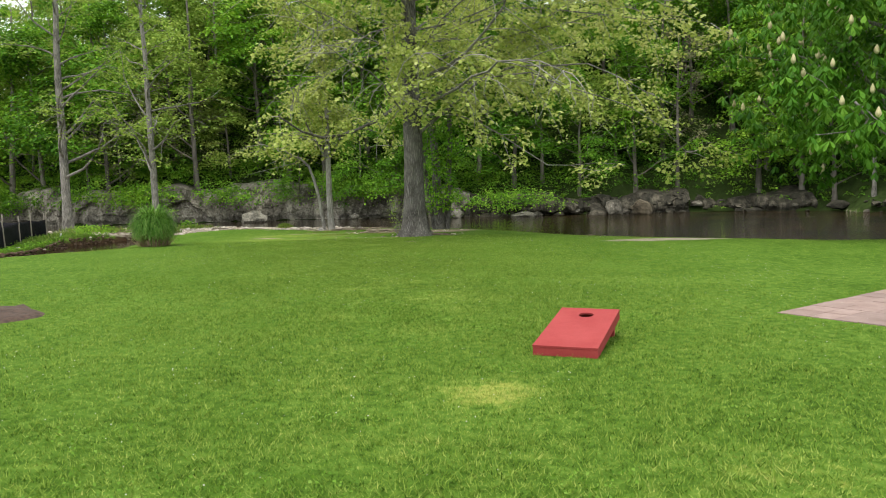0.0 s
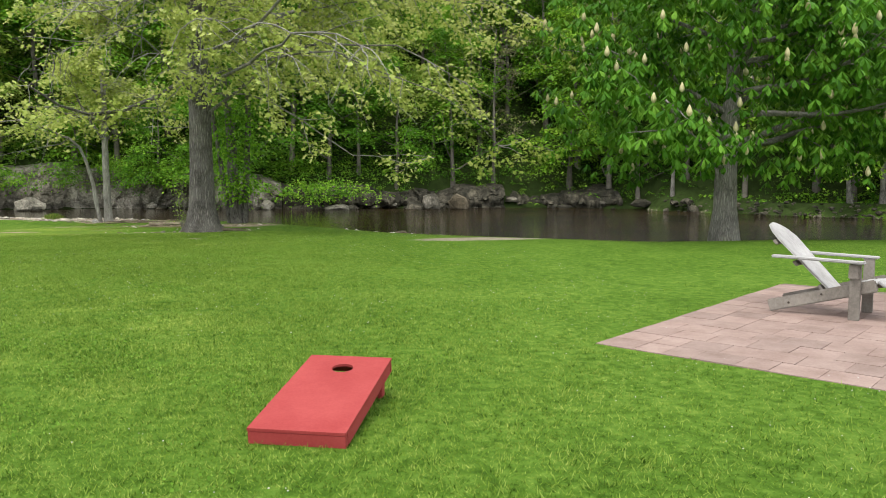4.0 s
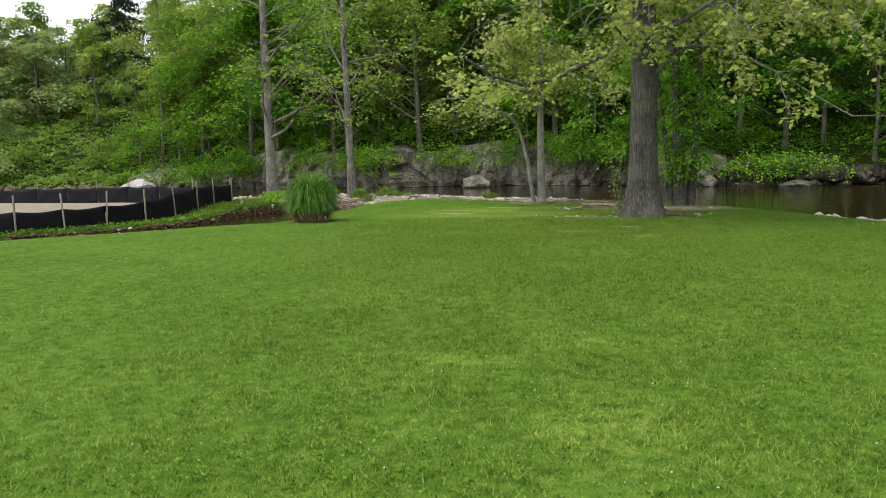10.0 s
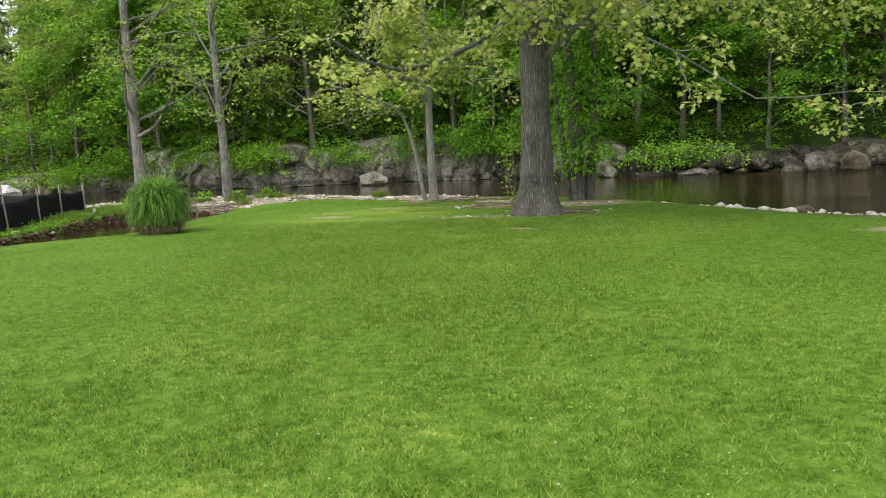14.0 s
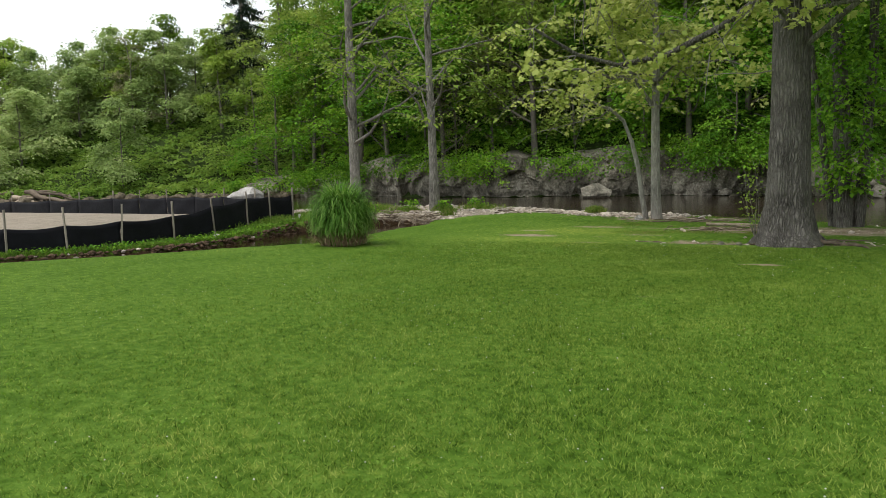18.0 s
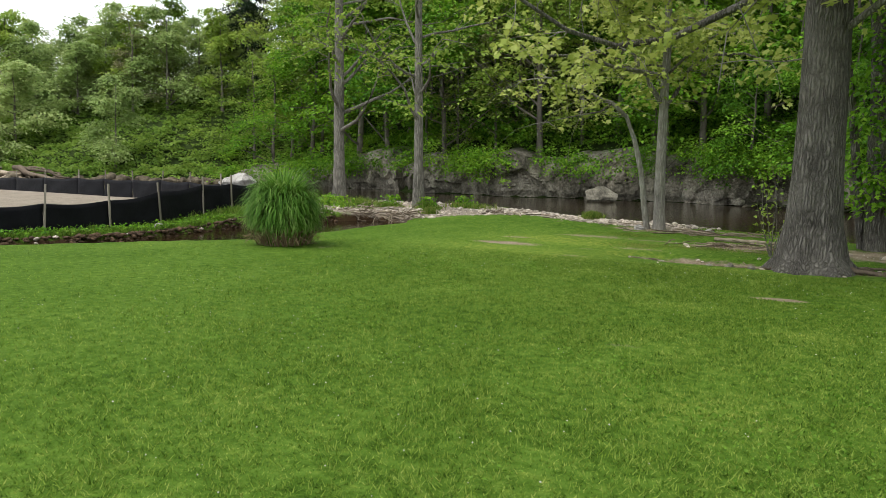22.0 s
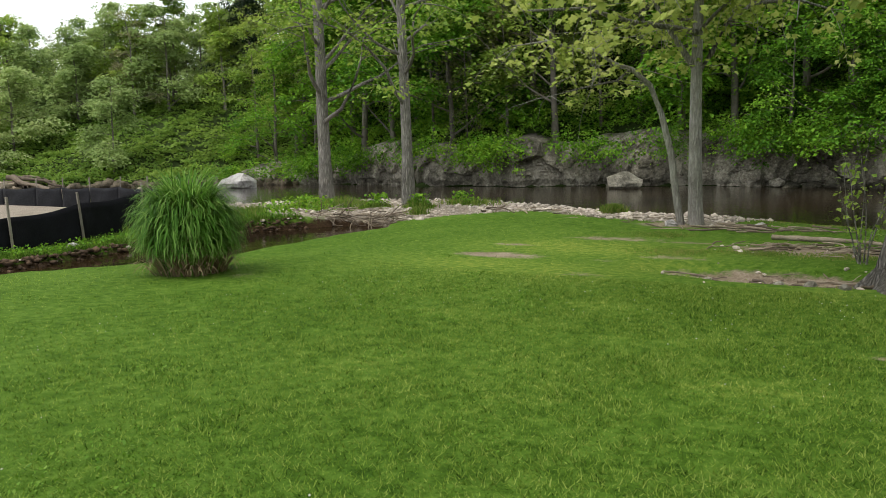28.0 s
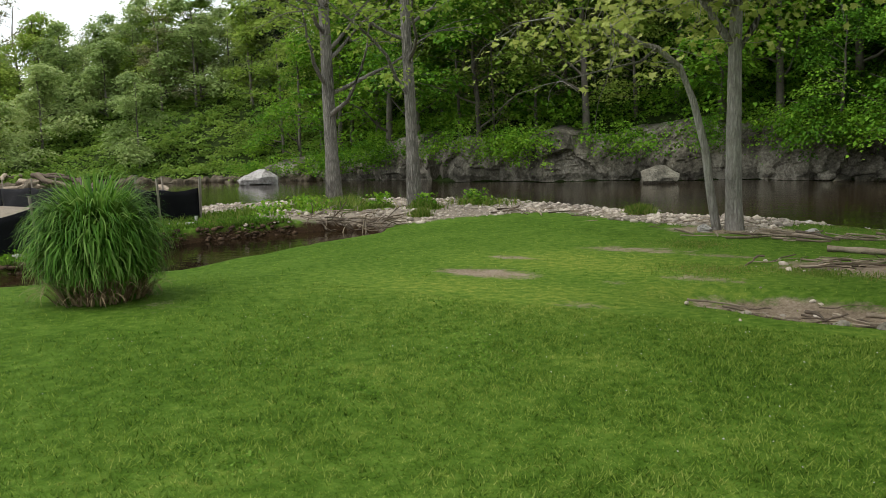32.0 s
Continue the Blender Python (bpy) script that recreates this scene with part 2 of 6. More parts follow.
def rock_material(name, dark, mid, light, scale=0.6, cracks=0.55):
    """Rock with broad stains, run-down streaks, fine grain and dark joints."""
    m, n, l = nodes_of(name)
    pos = n.new("ShaderNodeNewGeometry").outputs["Position"]
    big = noise_tex(n, l, pos, scale, 6, 0.65, (1, 1, 0.6))
    fine = noise_tex(n, l, pos, scale * 14, 5, 0.7)
    streak = noise_tex(n, l, pos, scale * 2.2, 4, 0.6, (1.0, 1.0, 0.15))
    f = maths(n, l, "ADD", maths(n, l, "ADD", maths(n, l, "MULTIPLY", big, 0.4), maths(n, l, "MULTIPLY", streak, 0.3)), maths(n, l, "MULTIPLY", fine, 0.3))
    wv = n.new("ShaderNodeTexNoise")
    wv.inputs["Scale"].default_value, wv.inputs["Detail"].default_value = scale * 1.5, 4.0
    l.new(pos, wv.inputs["Vector"])
    moved = n.new("ShaderNodeVectorMath")
    moved.operation = "MULTIPLY_ADD"
    l.new(wv.outputs["Color"], moved.inputs[0])
    moved.inputs[1].default_value = (2.4, 2.4, 2.4)
    l.new(pos, moved.inputs[2])
    mp = n.new("ShaderNodeMapping")
    mp.inputs["Scale"].default_value = (1, 1, 0.55)
    l.new(moved.outputs[0], mp.inputs["Vector"])
    v = n.new("ShaderNodeTexVoronoi")
    v.feature = "DISTANCE_TO_EDGE"
    v.inputs["Scale"].default_value = scale * 0.75
    l.new(mp.outputs[0], v.inputs["Vector"])
    joint = maths(n, l, "ADD", maths(n, l, "MULTIPLY", maths(n, l, "MULTIPLY", v.outputs["Distance"], 22.0, True), cracks), 1 - cracks)
    col = ramp(n, [(0.41, dark), (0.5, mid), (0.585, light)])
    l.new(f, col.inputs[0])
    c = mixed(n, l, joint, tuple(0.35 * k for k in dark), col.outputs[0])
    finish(n, l, c, 0.88, maths(n, l, "ADD", f, maths(n, l, "MULTIPLY", joint, 0.4)), 0.3 / (1 + scale * 3), spec=0.25)
    return m


def bark_material(name, dark, light, scale=5.0, depth=0.06, plates=0.45):
    """Plates of bark parted by long furrows, with pale and dark blotches."""
    m, n, l = nodes_of(name)
    pos = n.new("ShaderNodeTexCoord").outputs["Object"]
    warp = n.new("ShaderNodeTexNoise")
    warp.inputs["Scale"].default_value, warp.inputs["Detail"].default_value = scale * 0.7, 3.0
    l.new(pos, warp.inputs["Vector"])
    bent_pos = n.new("ShaderNodeVectorMath")
    bent_pos.operation = "MULTIPLY_ADD"
    l.new(warp.outputs["Color"], bent_pos.inputs[0])
    bent_pos.inputs[1].default_value = (0.07, 0.07, 0.12)
    l.new(pos, bent_pos.inputs[2])
    mp = n.new("ShaderNodeMapping")
    mp.inputs["Scale"].default_value = (1, 1, 0.13)
    l.new(bent_pos.outputs[0], mp.inputs["Vector"])
    v = n.new("ShaderNodeTexVoronoi")
    v.feature = "DISTANCE_TO_EDGE"
    v.inputs["Scale"].default_value = scale * 2.0
    l.new(mp.outputs[0], v.inputs["Vector"])
    plate = maths(n, l, "MULTIPLY", v.outputs["Distance"], 2.6, True)
    grain = noise_tex(n, l, pos, scale * 5, 5, 0.7, (1, 1, 0.4))
    blot = noise_tex(n, l, pos, 1.6, 4, 0.6)
    f = maths(n, l, "ADD", maths(n, l, "MULTIPLY", plate, plates), maths(n, l, "ADD", maths(n, l, "MULTIPLY", grain, 0.35), maths(n, l, "MULTIPLY", blot, 0.8 - plates)))
    col = ramp(n, [(0.30, dark), (0.72, light)])
    l.new(f, col.inputs[0])
    finish(n, l, col.outputs[0], 0.92, maths(n, l, "ADD", plate, maths(n, l, "MULTIPLY", grain, 0.4)), depth, spec=0.2)
    return m


M_GROUND = ground_material()
M_WATER = water_material()
M_CLIFF = rock_material("cliff_rock", (0.055, 0.05, 0.038), (0.17, 0.155, 0.122), (0.40, 0.37, 0.30), 0.45, 0.12)
M_BOULDER = rock_material("boulder_rock", (0.09, 0.085, 0.066), (0.19, 0.178, 0.14), (0.31, 0.29, 0.235), 1.2)
M_BROWNROCK = rock_material("brown_rock", (0.045, 0.040, 0.029), (0.115, 0.093, 0.06), (0.19, 0.165, 0.12), 1.0)
M_WHITEROCK = rock_material("white_rock", (0.231, 0.218, 0.198), (0.363, 0.350, 0.323), (0.495, 0.482, 0.455), 1.2)
M_SHORE = plain("shore_stone", (0.277, 0.257, 0.224), (0.515, 0.495, 0.455), 5, 30, 0.8, 0.01, vary=0.3, space="World")
M_BARK_PALE = bark_material("pale_bark", (0.10, 0.092, 0.08), (0.36, 0.345, 0.31), 9.0, 0.02, 0.2)
M_LEAF_CLOVER = leafy("clover_leaf", [(0.2, (0.044, 0.126, 0.0089)), (0.55, (0.126, 0.252, 0.026)), (0.95, (0.266, 0.385, 0.089))], 0.3, patch=0.6)
M_COBBLE = plain("cobble", (0.25, 0.21, 0.165), (0.56, 0.50, 0.42), 5, 30, 0.8, 0.01, vary=0.35, space="World")
M_BARK = bark_material("sycamore_bark", (0.018, 0.016, 0.0135), (0.21, 0.198, 0.175), 10.0, 0.04, 0.24)
M_BARK_GREY = bark_material("grey_bark", (0.04, 0.038, 0.032), (0.30, 0.285, 0.25), 9.0, 0.03, 0.24)
M_BARK_FAR = plain("forest_bark", (0.066, 0.058, 0.046), (0.198, 0.178, 0.149), 2, 12, 0.9, 0.03)
M_DRIFT = plain("driftwood", (0.15, 0.112, 0.075), (0.42, 0.355, 0.265), 6, 40, 0.85, 0.01, (1, 1, 1), space="World")
M_ROOT = plain("root_bark", (0.059, 0.044, 0.030), (0.198, 0.155, 0.112), 6, 40, 0.9, 0.01, space="World")
M_LEAF_SYC = leafy("sycamore_leaf", [(0.2, (0.13, 0.20, 0.033)), (0.5, (0.30, 0.38, 0.08)), (0.7, (0.42, 0.48, 0.14)), (0.95, (0.51, 0.52, 0.22))], 0.4)
M_LEAF_CHEST = leafy("chestnut_leaf", [(0.25, (0.018, 0.07, 0.005)), (0.55, (0.068, 0.19, 0.015)), (0.95, (0.19, 0.37, 0.042))], 0.36)
M_LEAF_WOOD = leafy("woodland_leaf", [(0.2, (0.014, 0.056, 0.005)), (0.5, (0.072, 0.20, 0.014)), (0.75, (0.175, 0.355, 0.028)), (0.98, (0.29, 0.47, 0.05))], 0.34, patch=0.12)
M_LEAF_PALE = leafy("pale_spring_leaf", [(0.2, (0.06, 0.12, 0.016)), (0.5, (0.18, 0.30, 0.042)), (0.95, (0.37, 0.47, 0.10))], 0.38, patch=0.15)
M_LEAF_DULL = leafy("budding_leaf", [(0.2, (0.111, 0.118, 0.056)), (0.55, (0.200, 0.207, 0.096)), (0.95, (0.296, 0.296, 0.148))], 0.3, patch=0.2)
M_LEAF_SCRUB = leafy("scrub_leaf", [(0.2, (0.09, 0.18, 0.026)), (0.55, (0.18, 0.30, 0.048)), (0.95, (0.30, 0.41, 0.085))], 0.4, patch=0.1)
# distance haze is put into this leaf colour: paler and greyer
M_LEAF_HILL_HAZE = leafy("hazy_hill_leaf", [(0.2, (0.16, 0.24, 0.08)), (0.55, (0.29, 0.40, 0.135)), (0.95, (0.42, 0.50, 0.21))], 0.4, patch=0.08)
M_LEAF_PINE = leafy("pine_needle", [(0.2, (0.0059, 0.0163, 0.0067)), (0.9, (0.022, 0.044, 0.0185))], 0.1, patch=0.4)
M_REED = leafy("clump_blade", [(0.2, (0.035, 0.11, 0.012)), (0.55, (0.115, 0.26, 0.036)), (0.95, (0.32, 0.46, 0.14))], 0.4, patch=1.0, sprays=False)
M_STRAW = leafy("dry_blade", [(0.2, (0.118, 0.074, 0.041)), (0.9, (0.355, 0.274, 0.163))], 0.2, sprays=False)
M_BLADE = None
M_RED = plain("red_paint", (0.224, 0.025, 0.025), (0.310, 0.053, 0.050), 3, 60, 0.75, 0.001, vary=0.0, spec=0.18)
M_FABRIC = plain("black_fabric", (0.0026, 0.0026, 0.0040), (0.0106, 0.0112, 0.0145), 2.5, 30, 0.75, 0.03, vary=0.1, spec=0.15, space="World")
M_STAKE = plain("stake_wood", (0.145, 0.125, 0.099), (0.317, 0.284, 0.238), 5, 40, 0.85, 0.004, (6, 6, 1))
M_CHAIR = plain("weathered_wood", (0.198, 0.191, 0.185), (0.409, 0.403, 0.396), 3, 30, 0.8, 0.003, vary=0.08)
M_CHAIR_GREY = plain("bare_grey_wood", (0.099, 0.086, 0.073), (0.251, 0.228, 0.198), 4, 30, 0.85, 0.003, vary=0.1)
M_CHAIR_BROWN = plain("stained_wood", (0.066, 0.023, 0.0099), (0.172, 0.066, 0.030), 3, 30, 0.6, 0.003, vary=0.1)
M_PAVER = plain("paver", (0.158, 0.102, 0.083), (0.284, 0.211, 0.182), 3, 45, 0.85, 0.004, vary=0.14, space="World")
M_JOINT = plain("joint_sand", (0.119, 0.086, 0.066), (0.198, 0.158, 0.125), 3, 40, 0.95, 0.004, vary=0.0, space="World")
M_SAND = plain("sand", (0.198, 0.172, 0.132), (0.304, 0.277, 0.231), 0.6, 20, 0.95, 0.01, vary=0.0, space="World")
M_MULCH = plain("mulch", (0.023, 0.0145, 0.0099), (0.106, 0.066, 0.046), 8, 60, 0.95, 0.03, vary=0.0, space="World")
M_CLOD = plain("bank_earth", (0.022, 0.013, 0.008), (0.13, 0.082, 0.045), 7, 50, 0.95, 0.02, vary=0.35, space="World")
M_STONEBLOCK = plain("stone_block", (0.172, 0.158, 0.145), (0.330, 0.317, 0.297), 4, 40, 0.9, 0.006, vary=0.15)
M_IRON = plain("rusted_iron", (0.0198, 0.0132, 0.0099), (0.059, 0.040, 0.030), 20, 80, 0.7, 0.002, vary=0.1)
M_CANDLE = plain("blossom", (0.297, 0.264, 0.119), (0.495, 0.449, 0.264), 10, 60, 0.7, 0.005, vary=0.1)
M_DARKROCK = rock_material("mossy_rock", (0.018, 0.018, 0.012), (0.05, 0.046, 0.033), (0.14, 0.125, 0.092), 1.2)
M_WEED = leafy("weed_blade", [(0.2, (0.037, 0.089, 0.0089)), (0.5, (0.096, 0.192, 0.022)), (0.75, (0.192, 0.281, 0.052)), (0.98, (0.296, 0.252, 0.104))], 0.35, rough=0.5, patch=1.2, sprays=False)
M_CLOVER = plain("clover_flower", (0.396, 0.396, 0.363), (0.528, 0.528, 0.502), 10, 60, 0.8, 0.0, vary=0.1)

# ---- mesh helpers ----


def mesh_of(name, verts, faces, material, smooth=True):
    """A mesh out of an array of corners and an array (or list of arrays) of faces with equal corner counts each."""
    me = bpy.data.meshes.new(name)
    verts = np.asarray(verts, dtype=np.float32).reshape(-1, 3)
    groups = faces if isinstance(faces, list) else [faces]
    groups = [np.asarray(g, dtype=np.int32) for g in groups if len(g)]
    me.vertices.add(len(verts))
    me.vertices.foreach_set("co", verts.ravel())
    loops = np.concatenate([g.ravel() for g in groups])
    counts = np.concatenate([np.full(len(g), g.shape[1], dtype=np.int32) for g in groups])
    me.loops.add(len(loops))
    me.loops.foreach_set("vertex_index", loops)
    me.polygons.add(len(counts))
    starts = np.concatenate([[0], np.cumsum(counts)[:-1]]).astype(np.int32)
    me.polygons.foreach_set("loop_start", starts)
    me.polygons.foreach_set("loop_total", counts)
    me.update(calc_edges=True)
    me.validate()
    me.polygons.foreach_set("use_smooth", np.full(len(counts), smooth))
    if material:
        me.materials.append(material)
    return me


def empty(name, m=None):
    ob = new(name)
    ob.empty_display_size = 0.1
    if m is not None:
        ob.matrix_world = m
    return ob


def part_mesh(name, me, parent, label="", m=None):
    ob = new(name, me)
    ob.parent = parent
    if m is not None:
        ob.matrix_basis = m
    return tagged(ob, label)


def part(name, bm, material, parent, label="", smooth=False):
    """Links a bmesh as one mesh object under a thing or under a part."""
    me = bpy.data.meshes.new(name)
    bm.to_mesh(me)
    bm.free()
    me.materials.append(material)
    if smooth:
        me.polygons.foreach_set("use_smooth", np.full(len(me.polygons), True))
    ob = new(name, me)
    ob.parent = parent
    return tagged(ob, label)


def box_bm(size, at=(0, 0, 0), turn=None, bevel=0.006):
    bm = bmesh.new()
    bmesh.ops.create_cube(bm, size=1.0)
    bmesh.ops.scale(bm, vec=size, verts=bm.verts)
    if bevel:
        bmesh.ops.bevel(bm, geom=bm.edges[:], offset=bevel, segments=2, affect="EDGES")
    if turn is not None:
        bmesh.ops.transform(bm, matrix=turn, verts=bm.verts)
    bmesh.ops.translate(bm, vec=at, verts=bm.verts)
    return bm


class Tubes:
    """Gathers tapered tubes along polylines into one mesh."""

    def __init__(self, sides=6):
        self.sides, self.v, self.f, self.count = sides, [], [], 0

    def add(self, pts, radii, sides=None, lobes=None):
        k = sides or self.sides
        pts = np.asarray(pts, dtype=float)
        d = np.gradient(pts, axis=0)
        d /= np.linalg.norm(d, axis=1)[:, None] + 1e-9
        ref = np.where(np.abs(d[:, 2:3]) > 0.85, np.array([[1.0, 0, 0]]), np.array([[0, 0, 1.0]]))
        a = np.cross(d, ref)
        a /= np.linalg.norm(a, axis=1)[:, None] + 1e-9
        b = np.cross(d, a)
        th = np.linspace(0, 2 * np.pi, k, endpoint=False)
        r = np.asarray(radii, dtype=float)[:, None] * np.ones((1, k))
        if lobes is not None:
            r = r * lobes(np.arange(len(pts))[:, None], th[None, :])
        ring = pts[:, None, :] + r[..., None] * (np.cos(th)[None, :, None] * a[:, None, :] + np.sin(th)[None, :, None] * b[:, None, :])
        n = len(pts)
        i = np.arange(n - 1)[:, None] * k
        j = np.arange(k)[None, :]
        jn = (j + 1) % k
        q = np.stack([i + j, i + jn, i + k + jn, i + k + j], -1).reshape(-1, 4) + self.count
        self.v.append(ring.reshape(-1, 3))
        self.f.append(q)
        self.count += n * k

    def mesh(self, name, material):
        return mesh_of(name, np.concatenate(self.v), np.concatenate(self.f), material)


LEAF_KITE = np.array([(0, 0, 0), (0.42, 0.36, 0.06), (0, 1.0, -0.08), (-0.42, 0.36, 0.06)])
LEAF_LOBED = np.array([(0, 0, 0), (0.5, 0.08, 0.05), (0.36, 0.42, 0.02), (0.6, 0.72, -0.06), (0.2, 0.7, 0.0), (0, 1.05, -0.1), (-0.2, 0.7, 0.0), (-0.6, 0.72, -0.06), (-0.36, 0.42, 0.02), (-0.5, 0.08, 0.05)])
LEAF_FINGER = np.array([(0, 0, 0), (0.13, 0.55, 0.03), (0.16, 0.78, 0.0), (0, 1.0, -0.1), (-0.16, 0.78, 0.0), (-0.13, 0.55, 0.03)])


def leaves_mesh(name, points, size, material, rng, shape=LEAF_KITE, droop=0.3, spread=0.35, aim=None, tone=None):
    """A leaf of its own at each point, tipped and turned at random, rather level than upright."""
    n = len(points)
    k = len(shape)
    yaw = rng.uniform(0, 2 * np.pi, n) if aim is None else aim + rng.normal(0, 0.3, n)
    pitch = rng.normal(-droop, spread * 1.6, n)
    roll = rng.normal(0, spread * 1.6, n)
    s = size * rng.uniform(0.6, 1.35, n)
    p = shape[None] * s[:, None, None]
    cr, sr = np.cos(roll)[:, None], np.sin(roll)[:, None]
    x, z = p[..., 0] * cr + p[..., 2] * sr, -p[..., 0] * sr + p[..., 2] * cr
    y = p[..., 1]
    cp, sp = np.cos(pitch)[:, None], np.sin(pitch)[:, None]
    y, z = y * cp - z * sp, y * sp + z * cp
    cy, sy = np.cos(yaw)[:, None], np.sin(yaw)[:, None]
    x, y = x * cy - y * sy, x * sy + y * cy
    v = np.stack([x, y, z], -1) + np.asarray(points)[:, None, :]
    f = np.arange(n * k, dtype=np.int32).reshape(n, k)
    me = mesh_of(name, v.reshape(-1, 3), f, material, smooth=False)
    at = me.attributes.new("tone", "FLOAT", "POINT")
    at.data.foreach_set("value", np.repeat(rng.uniform(0, 1, n) if tone is None else tone, k).astype(np.float32))
    return me


def spray_mesh(name, tips, size, material, rng, per=40, radius=0.8, droop=0.3, shape=LEAF_KITE, axis=(0.0, 0.0), thick=0.1, leaf_droop=0.35, loose=0.2):
    """Leaves in flat sprays that lie over one another in layers: each spray sags outwards, away from the axis, and at its rim."""
    tips = np.asarray(tips, dtype=float)
    n = len(tips)
    away = tips[:, :2] - np.asarray(axis) if axis is not None else rng.normal(0, 1, (n, 2))
    away = away / (np.linalg.norm(away, axis=1)[:, None] + 1e-6)
    s = (radius * rng.uniform(0.55, 1.35, n))[:, None]
    phi = rng.uniform(0, 2 * np.pi, (n, per))
    r = np.sqrt(rng.uniform(0, 1, (n, per))) * (1 + 0.25 * np.sin(3 * phi + 6 * rng.uniform(0, 1, (n, 1))))
    dx, dy = r * np.cos(phi) * s, r * np.sin(phi) * s * 0.8
    dz = -droop * (dx * away[:, :1] + dy * away[:, 1:]) - 0.3 * r * r * s + rng.normal(0, 1, (n, per)) * thick * s
    p = tips[:, None, :] + np.stack([dx, dy, dz], -1)
    return leaves_mesh(name, p.reshape(-1, 3), size, material, rng, shape, leaf_droop, loose, phi.ravel() - np.pi / 2, np.repeat(rng.uniform(0, 1, n), per))


def bent(rng, start, way, length, steps=6, wander=0.15, lift=0.0):
    """A crooked line from start."""
    way = np.array(way, dtype=float)
    way /= np.linalg.norm(way)
    pts = [np.array(start, dtype=float)]
    for _ in range(steps):
        way = way + rng.normal(0, wander, 3) + np.array([0, 0, lift])
        way /= np.linalg.norm(way)
        pts.append(pts[-1] + way * length / steps)
    return np.array(pts)


# ---- the lie of the land ----
SHORE = np.array([(-200, 12), (-140, 24), (-103, 33), (-76, 38), (-60, 39.5), (-45, 39.3), (-34, 38.8), (-26, 38.8), (-23, 40.0), (-21, 42.6), (-19, 44.6), (-14, 45.2), (-10.7, 44.3), (-8.3, 42.8), (-5.8, 42.3), (-4.2, 40.8), (-2.8, 40.4), (1, 39.2), (5.4, 34.8), (11, 29.0), (15.3, 26.6), (19.2, 25.2), (23, 21.8), (40, 9), (90, -30)])
FAR = np.array([(-200, 22), (-140, 33), (-103, 42), (-80, 47), (-66, 52.5), (-57.5, 59.5), (-50, 62.5), (-44, 63.5), (-35, 63.5), (-29, 61), (-22, 61.2), (-16, 62.6), (-8, 62.6), (0, 60), (9, 59.2), (15, 59), (20, 58.5), (27, 56), (31, 46.5), (35, 41), (39, 37), (60, 20), (120, -30)])
CREEK = np.array([(-34, 11.6, 0.45), (-22, 16.8, 0.45), (-18.0, 19.2, 0.45), (-16.1, 21.0, 0.5), (-14.9, 22.5, 0.5), (-14.2, 23.9, 0.6), (-13.9, 25.6, 0.75), (-13.9, 28, 1.2), (-13.95, 30.5, 1.6), (-13.6, 32.6, 1.1), (-13.3, 33.4, 0.5)])
CREEK_Z = -0.47
WATER_Z = -0.9


def shore_y(x):
    return np.interp(x, SHORE[:, 0], SHORE[:, 1])


def far_y(x):
    return np.interp(x, FAR[:, 0], FAR[:, 1]) + 0.6 * np.sin(x * 0.9) * np.clip((10 - x) / 20, 0, 1)


def smooth(a, b, v):
    u = np.clip((v - a) / (b - a), 0, 1)
    return u * u * (3 - 2 * u)


def creek_gap(x, y):
    """Distance from the creek's water, less than nought in it."""
    best = np.full(np.shape(x), 1e9)
    for (ax, ay, aw), (bx, by, bw) in zip(CREEK[:-1], CREEK[1:]):
        u = np.clip(((x - ax) * (bx - ax) + (y - ay) * (by - ay)) / ((bx - ax) ** 2 + (by - ay) ** 2), 0, 1)
        best = np.minimum(best, np.hypot(x - ax - u * (bx - ax), y - ay - u * (by - ay)) - (aw + u * (bw - aw)))
    return best


def waves(x, y, size, seed=0.0):
    return (np.sin(x / size + 1.3 * seed + 0.7 * np.sin(y / size * 0.8)) + np.sin(y / size * 1.1 + 2.1 * seed + 0.9 * np.sin(x / size * 0.6 + 1)) + np.sin((x + y) / size * 0.63 + seed)) / 3


def cliff_height(x):
    return np.interp(x, [-75, -48, -40, -33, -28, -20, -12, -5, 2, 10, 30], [0.5, 0.8, 1.6, 2.4, 2.6, 2.3, 2.8, 2.5, 1.4, 1.0, 0.8])


